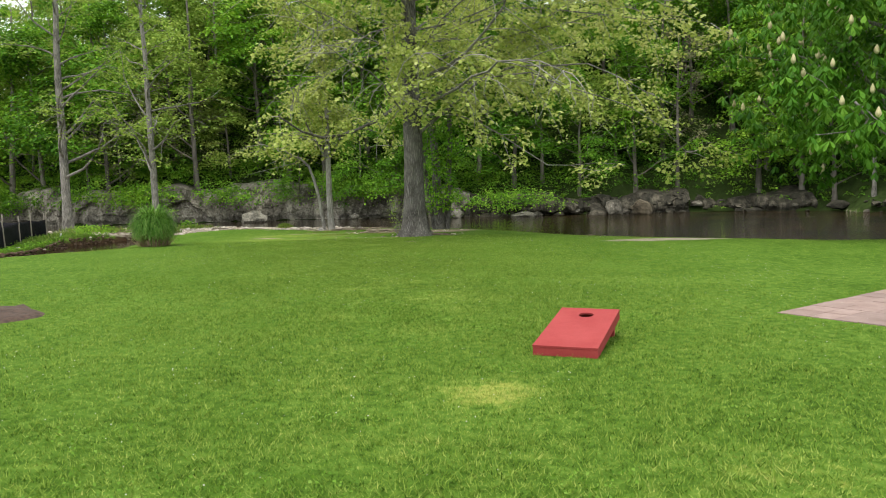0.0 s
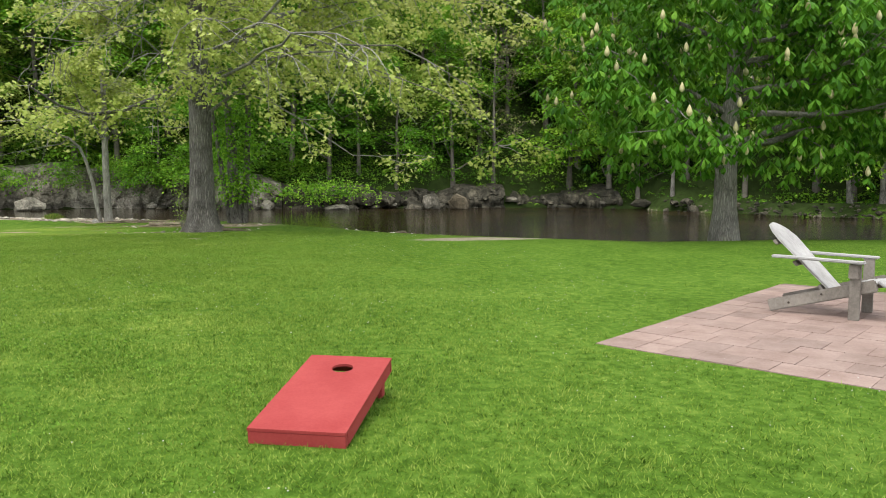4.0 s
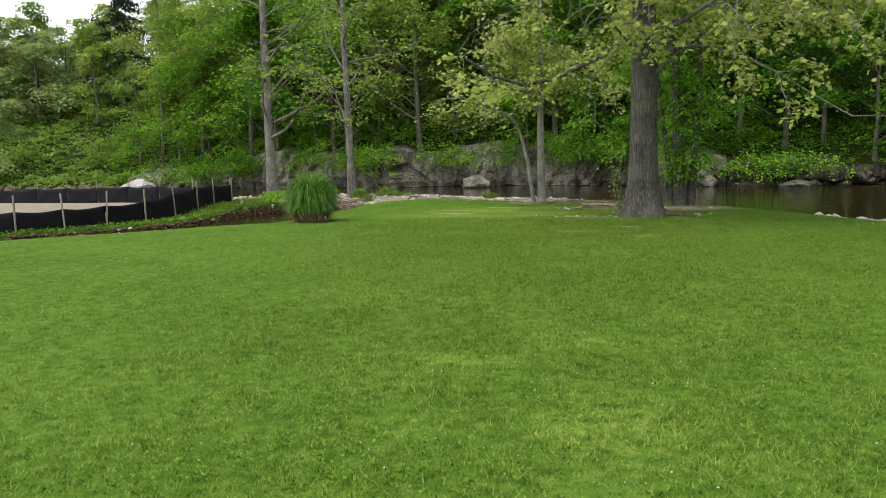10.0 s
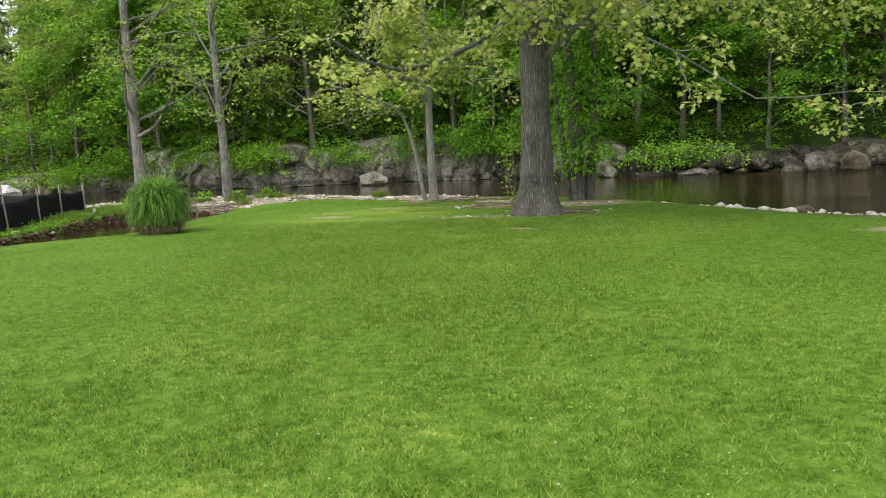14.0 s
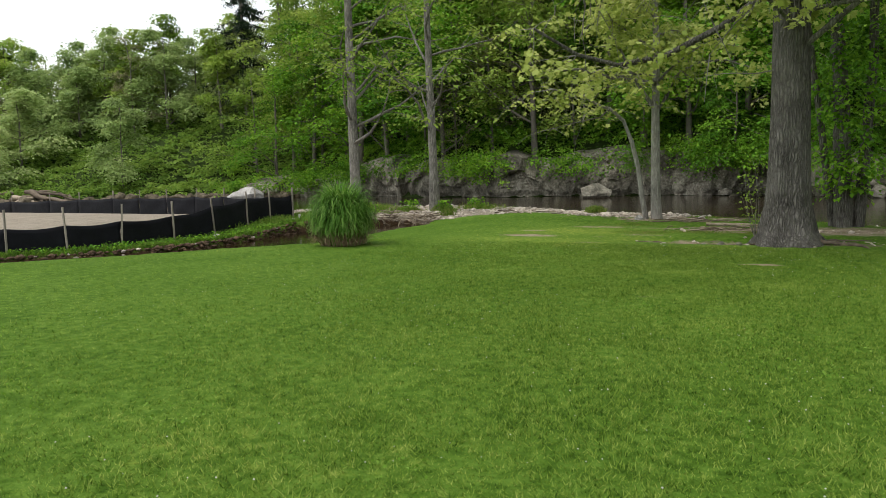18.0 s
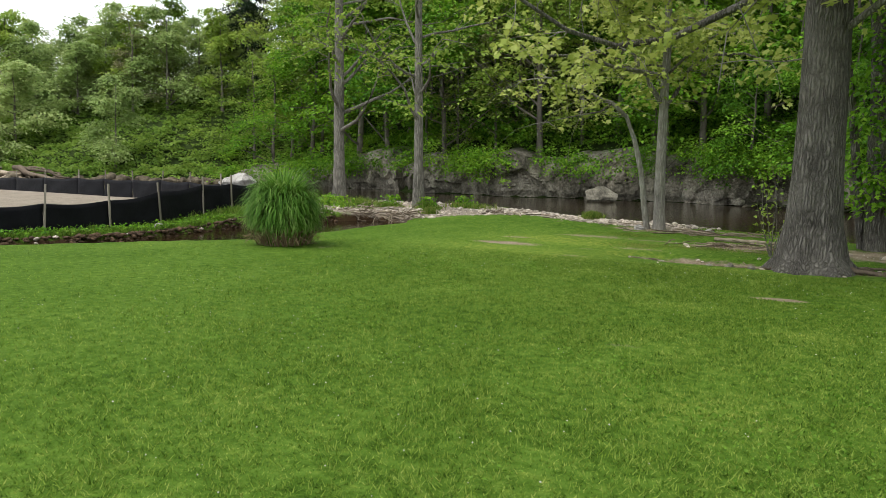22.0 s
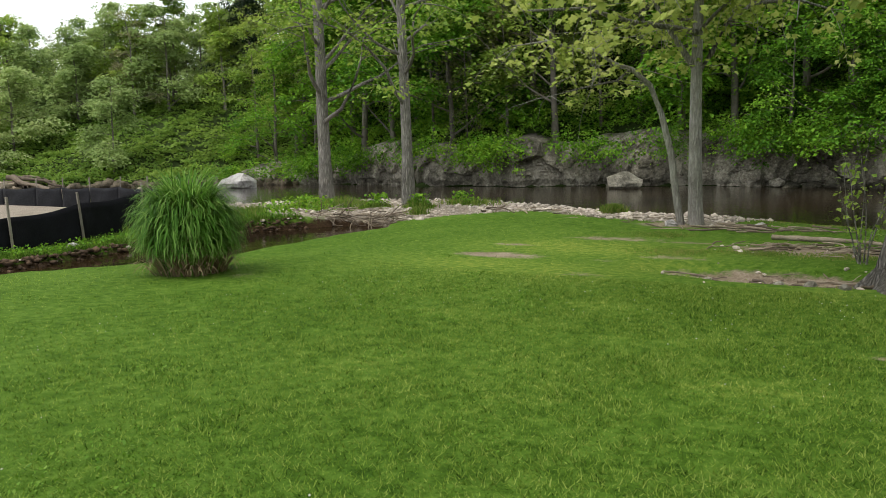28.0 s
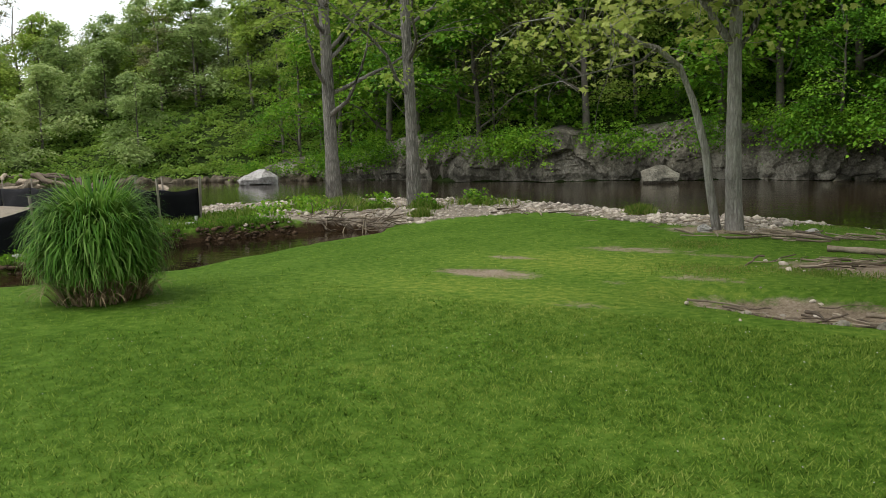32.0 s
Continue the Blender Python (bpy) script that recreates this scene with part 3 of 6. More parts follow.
def land(x, y):
    x, y = np.asarray(x, dtype=float), np.asarray(y, dtype=float)
    z = 0.01 - 0.009 * np.clip(y - 5, 0, 30) + 0.03 * waves(x, y, 3.0)
    z = z + 0.05 * smooth(-9, -16, x) - 0.09 * smooth(1.8, 5, x)
    d = shore_y(x) - y
    w = np.interp(x, [-16, -8, -4, -1, 2, 6, 12, 16, 22], [5.5, 6.5, 5.5, 6.5, 9.0, 9.5, 8.0, 5.5, 5.0])
    z = z + (WATER_Z - 0.03 - z) * (1 - smooth(0, 1, np.clip(d / w, 0, 1)))
    hollow = np.exp(-(((x + 3.0) / 1.45) ** 2 + ((y - 28.25 + 0.1 * (x + 3)) / 0.62) ** 2) ** 3)
    z = z - 0.20 * hollow
    g = creek_gap(x, y)
    z = z - 0.12 * (1 - smooth(0.2, 4.0, g)) * (x > np.interp(y, CREEK[:, 1], CREEK[:, 0])) * smooth(36, 33, y) * smooth(23.5, 28.5, y)
    # the ground falls towards the upper creek and stays low beyond it
    near_side = x > np.interp(y, CREEK[:, 1], CREEK[:, 0])
    z = z - np.where(near_side, 0.17 * (1 - smooth(0.3, 3.5, g)), 0.22) * smooth(31, 27, y) * smooth(-48, -36, x) * (d > 2)
    side = 0.32
    z = np.where(g < side, np.minimum(z, -0.95 + 0.8 * smooth(-0.6, 1, g / side)), z)
    u, v = 0.8 * (x - 4.37) + 0.6 * (y - 8.9), 0.6 * (x - 4.37) - 0.8 * (y - 8.9)
    z = np.where((u > -0.35) & (u < 6.35) & (v > -0.35) & (v < 7.75), np.minimum(z, -0.11), z)
    z = np.where((u > 0.3) & (u < 5.7) & (v > 0.3) & (v < 7.1), np.minimum(z, -0.2), z)
    z = np.where(d < 0, WATER_Z - 0.05 - 0.9 * smooth(0, 5, -d), z)
    e = y - far_y(x)
    wet = e < 0
    # the far side: rocks at the water, then the wooded hill; on the bend downstream a low green point
    slope = np.interp(x, [-140, -75, -50, -38, -25, 20, 32, 45], [0.36, 0.40, 0.5, 0.75, 0.9, 0.9, 0.8, 0.7])
    start = np.interp(x, [-140, -60, -48, -38, 22, 30, 38, 60], [9, 7, 4, 1.2, 1.2, 5, 8, 9])
    crest = np.interp(x, [-200, -120, -80, -60, -45, 30, 60], [6, 6.5, 7.5, 12, 21, 21, 18])
    hill = WATER_Z + cliff_height(x) * smooth(np.where(x < 27, 1.3, 0.0), np.where(x < 27, 2.8, 1.6), e) + np.minimum(np.clip(e - start, 0, None) * slope, crest) + 0.35 * waves(x, y, 4, 2.0) * smooth(1, 8, e)
    z = np.where(wet, np.where(d < 0, np.maximum(z, WATER_Z - 0.9 * smooth(0, 2, -e)) * 0 + np.minimum(z, WATER_Z - 0.05), z), np.where(d < 0, np.maximum(hill, WATER_Z - 0.02), z))
    return z


LATTICE = np.random.default_rng(77).uniform(-1, 1, (256, 256))


def mottle(x, y, size, seed=0):
    """Smooth random unevenness with no repeats in sight, between -1 and 1."""
    u, v = np.asarray(x) / size + 37.3 * seed, np.asarray(y) / size + 11.9 * seed
    i, j = np.floor(u).astype(int), np.floor(v).astype(int)
    a, b = u - i, v - j
    a, b = a * a * (3 - 2 * a), b * b * (3 - 2 * b)
    t = lambda p, q: LATTICE[p % 256, q % 256]
    return (t(i, j) * (1 - a) + t(i + 1, j) * a) * (1 - b) + (t(i, j + 1) * (1 - a) + t(i + 1, j + 1) * a) * b


def stretch_axis(lo, hi, near_lo, near_hi, step, grow=1.16):
    mid = list(np.arange(near_lo, near_hi, step))
    s, v = step, near_hi
    while v < hi:
        mid.append(v)
        s *= grow
        v += s
    s, v = step, near_lo
    while v > lo:
        s *= grow
        v -= s
        mid.insert(0, v)
    return np.array(mid)


DRY = ((0.58, 4.9, 0.36, 0.34, 1.9), (2.1, 3.2, 0.5, 0.35, 0.6), (0.0, 3.8, 0.4, 0.3, 0.4), (-0.85, 5.2, 0.4, 0.3, 0.4), (-1.2, 8.8, 0.4, 0.35, 0.55), (-0.15, 7.7, 0.4, 0.3, 0.5), (0.3, 9.3, 0.4, 0.3, 0.4), (-0.8, 6.7, 0.3, 0.25, 0.5), (-1.3, 11.8, 0.5, 0.22, 0.7), (0.1, 10.5, 0.5, 0.35, 0.6), (0.6, 10.1, 0.4, 0.3, 0.5), (-0.4, 12.7, 0.5, 0.3, 0.6), (0.4, 15.9, 0.8, 0.3, 0.4), (-3.7, 17.6, 0.4, 0.25, 0.5), (-1.1, 19.1, 0.5, 0.3, 0.4), (-5.3, 24.3, 0.4, 0.2, 0.55), (-4.1, 25.3, 0.4, 0.2, 0.6), (-2.9, 24.2, 0.4, 0.2, 0.5), (-6.0, 30.0, 2.4, 1.4, 0.95), (-6.5, 27.5, 2.5, 1.2, 0.8), (-4.5, 28.3, 1.2, 0.9, 0.7), (-2.3, 27.2, 1.5, 0.5, 0.3), (-2.2, 23.0, 0.5, 0.2, 0.6), (-0.8, 22.0, 0.4, 0.25, 0.7), (4.0, 12.5, 1.5, 0.5, 0.3), (-3.5, 14.5, 1.5, 0.5, 0.3))


def dryness(x, y):
    v = 0 * x
    for cx, cy, rx, ry, k in DRY:
        v = np.maximum(v, k * np.exp(-((x - cx) / rx) ** 2 - ((y - cy) / ry) ** 2))
    return v


def build_ground():
    xs = stretch_axis(-900, 900, -18, 7, 0.2, 1.07)
    ys = stretch_axis(-900, 900, 4, 62, 0.26, 1.07)
    X, Y = np.meshgrid(xs, ys)
    Z = land(X, Y)
    nx, ny = len(xs), len(ys)
    i = np.arange(ny - 1)[:, None] * nx + np.arange(nx - 1)[None]
    f = np.stack([i, i + 1, i + nx + 1, i + nx], -1).reshape(-1, 4)
    me = mesh_of("ground", np.stack([X, Y, Z], -1), f, M_GROUND)
    d = shore_y(X) - Y
    g = creek_gap(X, Y)
    e = Y - far_y(X)
    w = np.interp(X, [-60, -50, -30, -22, -17.5, -13.2, -12.6, -11, -10, -8.6, -6.8, -5, -4.2, 0, 3, 12], [3, 3, 3, 7, 12, 12.5, 11, 8, 7, 7, 7.4, 7.6, 2.2, 1.3, 1.7, 1.5])
    gravel = np.where(e < -1, 1 - smooth(0.85, 1.08, d / w), 0.0)
    strip = np.exp(-(((X - 7.0) / 2.6) ** 2 + ((Y - 23.4) / 0.8) ** 2) ** 2)
    gravel = np.maximum(gravel, np.maximum(strip * 0.75, 0.0))
    earth = np.exp(-(((X + 2.9) / 1.5) ** 2 + ((Y - 28.25 + 0.1 * (X + 3)) / 0.66) ** 2) ** 2)
    for cx, cy, rx, ry, k in ((-2.7, 30.7, 1.6, 0.7, 0.8), (-7.1, 28.6, 1.0, 0.5, 0.66), (-7.4, 30.0, 0.7, 0.3, 0.6), (-5.0, 27.2, 0.7, 0.3, 0.5), (-4.4, 29.3, 0.9, 0.3, 0.55), (-2.1, 20.6, 0.25, 0.12, 0.5), (-5.2, 28.6, 0.5, 0.2, 0.5), (-4.7, 31.3, 0.8, 0.3, 0.6), (-1.25, 24.3, 0.4, 0.16, 0.9), (-9.2, 25.0, 1.7, 0.9, 0.36), (-6.2, 31.5, 1.4, 0.5, 0.55), (-0.9, 27.9, 1.0, 0.6, 0.75), (-0.2, 30.9, 2.0, 1.6, 0.65), (-5.4, 34.6, 1.5, 0.8, 0.8)):
        earth = np.maximum(earth, k * np.exp(-(((X - cx) / rx) ** 2 + ((Y - cy) / ry) ** 2) ** 1.5))
    beyond = X < np.interp(Y, CREEK[:, 1], CREEK[:, 0])
    mud = np.where(beyond, 1 - smooth(0.05, 0.36, g), 1 - smooth(0.0, 0.26, g)) * (e < -1)
    fence_y = np.interp(X, [-60, -25, -20.6, -18.7, -17.0], [4, 17.5, 19.9, 21.2, 24])
    pad = smooth(-17.4, -18.0, X) * smooth(36.5, 35.5, Y) * (Y > fence_y + 0.3) * (X > -70)
    gravel = np.maximum(gravel, pad)
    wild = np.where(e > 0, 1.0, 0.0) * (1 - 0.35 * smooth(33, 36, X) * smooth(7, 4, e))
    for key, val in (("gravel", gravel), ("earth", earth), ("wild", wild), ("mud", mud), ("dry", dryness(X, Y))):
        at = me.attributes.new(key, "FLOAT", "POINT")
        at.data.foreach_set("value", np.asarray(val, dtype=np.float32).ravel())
    return tagged(new("ground", me), "mown green lawn running down to a stony river bank", "ground", kind="structure")


def ground_z(x, y):
    return float(land(np.array([x]), np.array([y]))[0])


build_ground()


def build_water():
    xs, ys = np.linspace(-400, 400, 41), np.linspace(-200, 300, 26)
    X, Y = np.meshgrid(xs, ys)
    nx = len(xs)
    i = np.arange(len(ys) - 1)[:, None] * nx + np.arange(nx - 1)[None]
    f = np.stack([i, i + 1, i + nx + 1, i + nx], -1).reshape(-1, 4)
    tagged(new("water", mesh_of("water", np.stack([X, Y, np.full_like(X, WATER_Z)], -1), f, M_WATER)), "dark brown slow river water with soft reflections", "river", kind="structure")


build_water()


def build_creek():
    n = len(CREEK)
    d = np.gradient(CREEK[:, :2], axis=0)
    d /= np.linalg.norm(d, axis=1)[:, None]
    side = np.stack([-d[:, 1], d[:, 0]], -1) * (CREEK[:, 2:3] + 0.42)
    v = np.concatenate([np.c_[CREEK[:, :2] - side, np.full(n, CREEK_Z)], np.c_[CREEK[:, :2] + side, np.full(n, CREEK_Z)]])
    i = np.arange(n - 1)
    tagged(new("creek_water", mesh_of("creek_water", v, np.stack([i, i + 1, i + n + 1, i + n], -1), M_WATER)), "still brown creek water below the fence", "creek", kind="structure")


build_creek()


def build_cliff(u0, u1, material, label):
    """A weathered rock face along the far bank, broken into faces."""
    us = np.arange(u0, u1, 0.15)
    vs = np.linspace(0, 1, 36)
    U, V = np.meshgrid(us, vs)
    base = far_y(U)
    hgt = cliff_height(U) + 0.6 * waves(U, V * 0, 1.7, 3.0) + 0.3 * waves(U, V * 0, 0.6, 1.0) + 0.3
    z = WATER_Z - 0.4 + V * (hgt + 0.4)
    jut = np.zeros_like(U)

    def facets(p):
        """Broken faces: in each cell a plane with a tilt of its own."""
        cell = noise.voronoi(p, distance_metric="DISTANCE", exponent=2.5)
        pt = cell[1][0]
        d = p - pt
        return noise.noise(pt * 3.7) + 1.3 * d.x * noise.noise(pt * 5.1 + Vector((9, 0, 0))) + (0.9 * noise.noise(pt * 4.3 + Vector((0, 7, 0))) - 0.5) * d.z

    for row in range(U.shape[0]):
        for col in range(U.shape[1]):
            u, w = U[row, col], z[row, col]
            lean = 0.25 * noise.noise(Vector((u * 0.5, w * 0.5, 1.0)))
            jut[row, col] = 0.9 * facets(Vector((u * 0.26 + 0.05 * w + lean * 0.5, 3.1, w * 0.12 + lean * 0.3))) + 0.38 * facets(Vector((u * 0.7 + lean, 8.4, w * 0.4 - 0.1 * u))) + 0.14 * facets(Vector((u * 1.7 + lean, 5.4, w * 1.2))) + 0.16 * noise.fractal(Vector((u, 2.0, w)), 0.9, 2.1, 6)
    under = 0.35 * np.exp(-((z - WATER_Z) / 0.35) ** 2)
    y = base + 0.5 - jut * 0.95 + V ** 3 * 0.7 + under
    nx = len(us)
    i = np.arange(len(vs) - 1)[:, None] * nx + np.arange(nx - 1)[None]
    f = np.stack([i, i + 1, i + nx + 1, i + nx], -1).reshape(-1, 4)
    # a back, so that the rock is solid
    yb = base + 4
    v = np.concatenate([np.stack([U, y, z], -1).reshape(-1, 3), np.stack([U[-1], yb[-1], z[-1] + 0.6], -1)])
    n0 = (len(vs) - 1) * nx
    n1 = len(vs) * nx
    j = np.arange(nx - 1)
    top = np.stack([n0 + j, n0 + j + 1, n1 + j + 1, n1 + j], -1)
    me = mesh_of("cliff", v, np.concatenate([f, top]), material, smooth=False)
    tagged(new("cliff", me), label, "cliff", kind="structure")


build_cliff(-50, 1.5, M_CLIFF, "grey jointed limestone cliff standing in the river")
build_cliff(1.5, 27, M_DARKROCK, "low dark bank of rock and roots under the trees")


def rock_mesh(name, seed, size, material, detail=3, flat=1.0, rough=0.28):
    bm = bmesh.new()
    bmesh.ops.create_icosphere(bm, subdivisions=detail, radius=1.0)
    off = Vector((seed * 7.3, seed * 3.1, seed * 1.7))
    pick = random.Random(seed)
    facets = [Vector((pick.uniform(-1, 1), pick.uniform(-1, 1), pick.uniform(-0.6, 1))).normalized() for _ in range(13)]
    for v in bm.verts:
        c = v.co.copy()
        k = 1.28 + rough * noise.noise(c * 0.9 + off) * 0.9 + rough * 0.45 * noise.noise(c * 2.6 + off)
        cuts = 1.0
        for q in facets:
            h = c.dot(q)
            if h > 0.66:
                cuts = min(cuts, 0.66 / h)
        k *= cuts
        v.co = Vector((c.x * size[0] * k, c.y * size[1] * k, max(c.z, -0.55) * size[2] * k * flat))
    me = bpy.data.meshes.new(name)
    bm.to_mesh(me)
    bm.free()
    me.materials.append(material)
    return me


def rock(name, seed, x, y, z, size, material, label, turn=0.0, group=""):
    ob = new(name, rock_mesh(name, seed, size, material))
    ob.matrix_world = pose(x, y, z, 0, 0, turn)
    return tagged(ob, label, "rock", group)


rock("boulder", 2, -16.0, 60.6, WATER_Z + 0.30, (0.98, 0.8, 0.62), M_BOULDER, "pale tan boulder sitting in the river below the cliff", 20)
rock("boulder", 5, -44.5, 58.6, WATER_Z + 0.35, (1.45, 1.1, 0.7), M_WHITEROCK, "big white boulder at the water beyond the silt fence", 10)

# ---- trees ----


def grow(rng, base, height, r0, limbs, lean=(0, 0), first=0.35, reach=0.35, rise=0.5, twigs=5, tubes=None, sides=8, droop=0.0, top_r=0.25, crook=0.012):
    """Trunk, limbs and twigs of a tree. Returns the trunk's and limbs' tubes and the points at which leaves hang."""
    base = np.array(base, dtype=float)
    n = 9
    hs = np.linspace(0, 1, n)
    wob = np.cumsum(rng.normal(0, crook * height, (n, 2)), axis=0) * hs[:, None]
    trunk = np.stack([base[0] + lean[0] * hs * height + wob[:, 0], base[1] + lean[1] * hs * height + wob[:, 1], base[2] - 0.15 + hs * height], -1)
    radii = r0 * (1 - (1 - top_r) * hs)
    radii[0] *= 1.35
    tb = tubes or Tubes(6)
    tr = Tubes(sides)
    tr.add(trunk, radii, sides)
    tips = []
    for k in range(limbs):
        u = first + (1 - first) * (k + rng.uniform(0, 0.8)) / limbs
        u = min(u, 0.99)
        p = np.array([np.interp(u, hs, trunk[:, c]) for c in range(3)])
        a = rng.uniform(0, 2 * np.pi)
        ln = height * reach * (1.15 - 0.75 * (u - first) / (1 - first)) * rng.uniform(0.7, 1.25)
        limb = bent(rng, p, (np.cos(a), np.sin(a), rise * rng.uniform(0.4, 1.4)), ln, 6, 0.14, 0.02 - droop * 0.1)
        rr = r0 * (1 - 0.7 * u) * 0.42
        tb.add(limb, np.linspace(rr, rr * 0.25, 7), 5)
        tips.extend(limb[3:])
        for _ in range(twigs):
            q = limb[rng.integers(2, 7)]
            b = a + rng.normal(0, 0.9)
            tw = bent(rng, q, (np.cos(b), np.sin(b), rng.uniform(-0.3, 0.7) - droop), ln * rng.uniform(0.25, 0.5), 4, 0.2, -droop * 0.15)
            tb.add(tw, np.linspace(rr * 0.3, rr * 0.08, 5), 3)
            tips.extend(tw[1:])
    tips.extend(trunk[-3:])
    return tr, tb, np.array(tips)


def crown_points(rng, tips, per, spread):
    p = np.repeat(tips, per, axis=0)
    return p + rng.normal(0, 1, p.shape) * np.array([spread, spread, spread * 0.7])


def tree_thing(name, base, seed, height, r0, limbs, material, bark, per, spread, leaf, label, group="", **kw):
    rng = np.random.default_rng(seed)
    bunch = kw.pop("bunch", 46)
    tr, tb, tips = grow(rng, (0, 0, 0), height, r0, limbs, **kw)
    top = empty(name, pose(*base))
    tr.v += tb.v
    tr.f += [q + tr.count for q in tb.f]
    part_mesh("trunk", tr.mesh("trunk", bark), top)
    tips = tips[rng.choice(len(tips), min(len(tips), max(8, int(len(tips) * per / bunch))), replace=False)]
    tips = tips + rng.normal(0, 0.25 * spread, tips.shape)
    part_mesh("crown", spray_mesh("crown", tips, leaf, material, rng, bunch, spread * 1.15), top)
    return tagged(top, label, "tree", group)


# woods on the hill: a few grown trees, then copies over the slope
def forest():
    rng = np.random.default_rng(11)
    kinds = []
    specs = [("woodland_tree", 13, 0.20, M_LEAF_WOOD, 28, 0.95, 0.20, "dark green leafy tree on the wooded slope", dict(first=0.12, reach=0.33, rise=0.5)),
             ("woodland_tree", 11, 0.17, M_LEAF_WOOD, 28, 1.0, 0.20, "green leafy tree on the wooded slope", dict(first=0.08, reach=0.4, rise=0.4)),
             ("woodland_tree", 14, 0.18, M_LEAF_PALE, 22, 0.8, 0.18, "pale green tree in young leaf on the wooded slope", dict(first=0.2, reach=0.28, rise=0.7, bunch=34)),
             ("woodland_tree", 9, 0.13, M_LEAF_PALE, 22, 0.8, 0.18, "small yellow-green tree on the wooded slope", dict(first=0.1, reach=0.42, rise=0.35, bunch=34)),
             ("woodland_tree", 12, 0.16, M_LEAF_DULL, 6, 0.5, 0.15, "thin grey tree just breaking into bud", dict(first=0.25, reach=0.3, rise=0.8, bunch=16)),
             # hillside kinds take paler leaf colours in place of haze in the air
             ("hillside_tree", 11, 0.17, M_LEAF_PALE, 22, 1.05, 0.30, "green leafy tree on the distant hillside", dict(first=0.06, reach=0.36, rise=0.5, bunch=40)),
             ("hillside_tree", 10, 0.15, M_LEAF_HILL_HAZE, 22, 1.0, 0.28, "green tree on the distant hillside, its leaf colour paled for haze", dict(first=0.06, reach=0.38, rise=0.5, bunch=40)),
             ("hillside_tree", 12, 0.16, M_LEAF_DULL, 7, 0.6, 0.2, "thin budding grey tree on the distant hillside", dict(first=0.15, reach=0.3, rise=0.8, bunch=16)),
             ("hillside_tree", 8, 0.14, M_LEAF_HILL_HAZE, 22, 1.0, 0.28, "round yellow-green tree on the distant hillside", dict(first=0.05, reach=0.45, rise=0.3, bunch=40))]
    for k, (nm, h, r, mt, per, sp, lf, lb, kw) in enumerate(specs):
        kinds.append(tree_thing(nm, (0, 0, -500), 40 + k, h, r, 13, mt, M_BARK_FAR, per, sp, lf, lb, "trees on the slope", **kw))
    spots = []

    def sow(count, x0, x1, e0, e1, gap):
        done = 0
        for _ in range(3000):
            x = rng.uniform(x0, x1)
            y = float(far_y(np.array([x]))[0]) + rng.uniform(e0, e1)
            if all((x - a) ** 2 + (y - b) ** 2 > gap * gap for a, b, _ in spots):
                spots.append((x, y, rng.uniform(0.75, 1.2)))
                done += 1
            if done >= count:
                break

    sow(36, -40, 28, 1.4, 6, 2.3)
    sow(42, -46, 30, 6, 16, 3.2)
    sow(26, -52, 36, 16, 34, 3.6)
    sow(12, -50, -42, 3, 20, 3.0)
    sow(46, -130, -58, 22, 31, 3.2)
    sow(60, -150, -60, 31, 52, 3.8)
    sow(5, -90, -62, 5, 18, 7.0)
    sow(46, 27, 64, 5, 30, 2.8)
    used = set()
    spots += [(-27.5, 63.0, -0.62), (-24.5, 63.2, -0.7), (-21.5, 63.4, -0.6), (-30.5, 63.6, -0.66)]
    for x, y, sc in spots:
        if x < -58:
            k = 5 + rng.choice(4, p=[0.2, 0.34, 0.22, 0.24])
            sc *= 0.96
        else:
            k = rng.choice(5, p=[0.36, 0.32, 0.16, 0.10, 0.06] if x > -20 else [0.15, 0.12, 0.36, 0.25, 0.12])
            sc *= 1.15
        if sc < 0:
            k, sc = 4, -sc
        m = pose(x, y, ground_z(x, y) - 0.2, 0, 0, rng.uniform(0, 360)) @ Matrix.Scale(sc, 4)
        if k in used:
            copy_thing(kinds[k], m).matrix_basis = m
        else:
            kinds[k].matrix_basis = m
            used.add(k)
    for x, y, k, sc in ((-59.0, 80.0, 2, 1.25), (-55.5, 83.0, 3, 1.5), (-52.0, 79.0, 2, 1.3), (-50.0, 72.0, 2, 1.15), (-54.0, 70.0, 3, 1.1)):
        m = pose(x, y, ground_z(x, y) - 0.2, 0, 0, 40 * x) @ Matrix.Scale(sc, 4)
        copy_thing(kinds[k], m).matrix_basis = m
    # bushy trees rooted in the cliff face that lean out over the water
    for x, sc in ((-7.6, 0.62), (-4.4, 0.7), (-12.8, 0.5), (-2.0, 0.6)):
        y = float(far_y(np.array([x]))[0]) + 1.0
        m = pose(x, y, WATER_Z + 1.3, 14, 0, 0) @ pose(0, 0, 0, 0, 0, 70 * x) @ Matrix.Scale(sc, 4)
        tagged(copy_thing(kinds[1], m), "bright green bushy tree leaning out over the river").matrix_basis = m


forest()


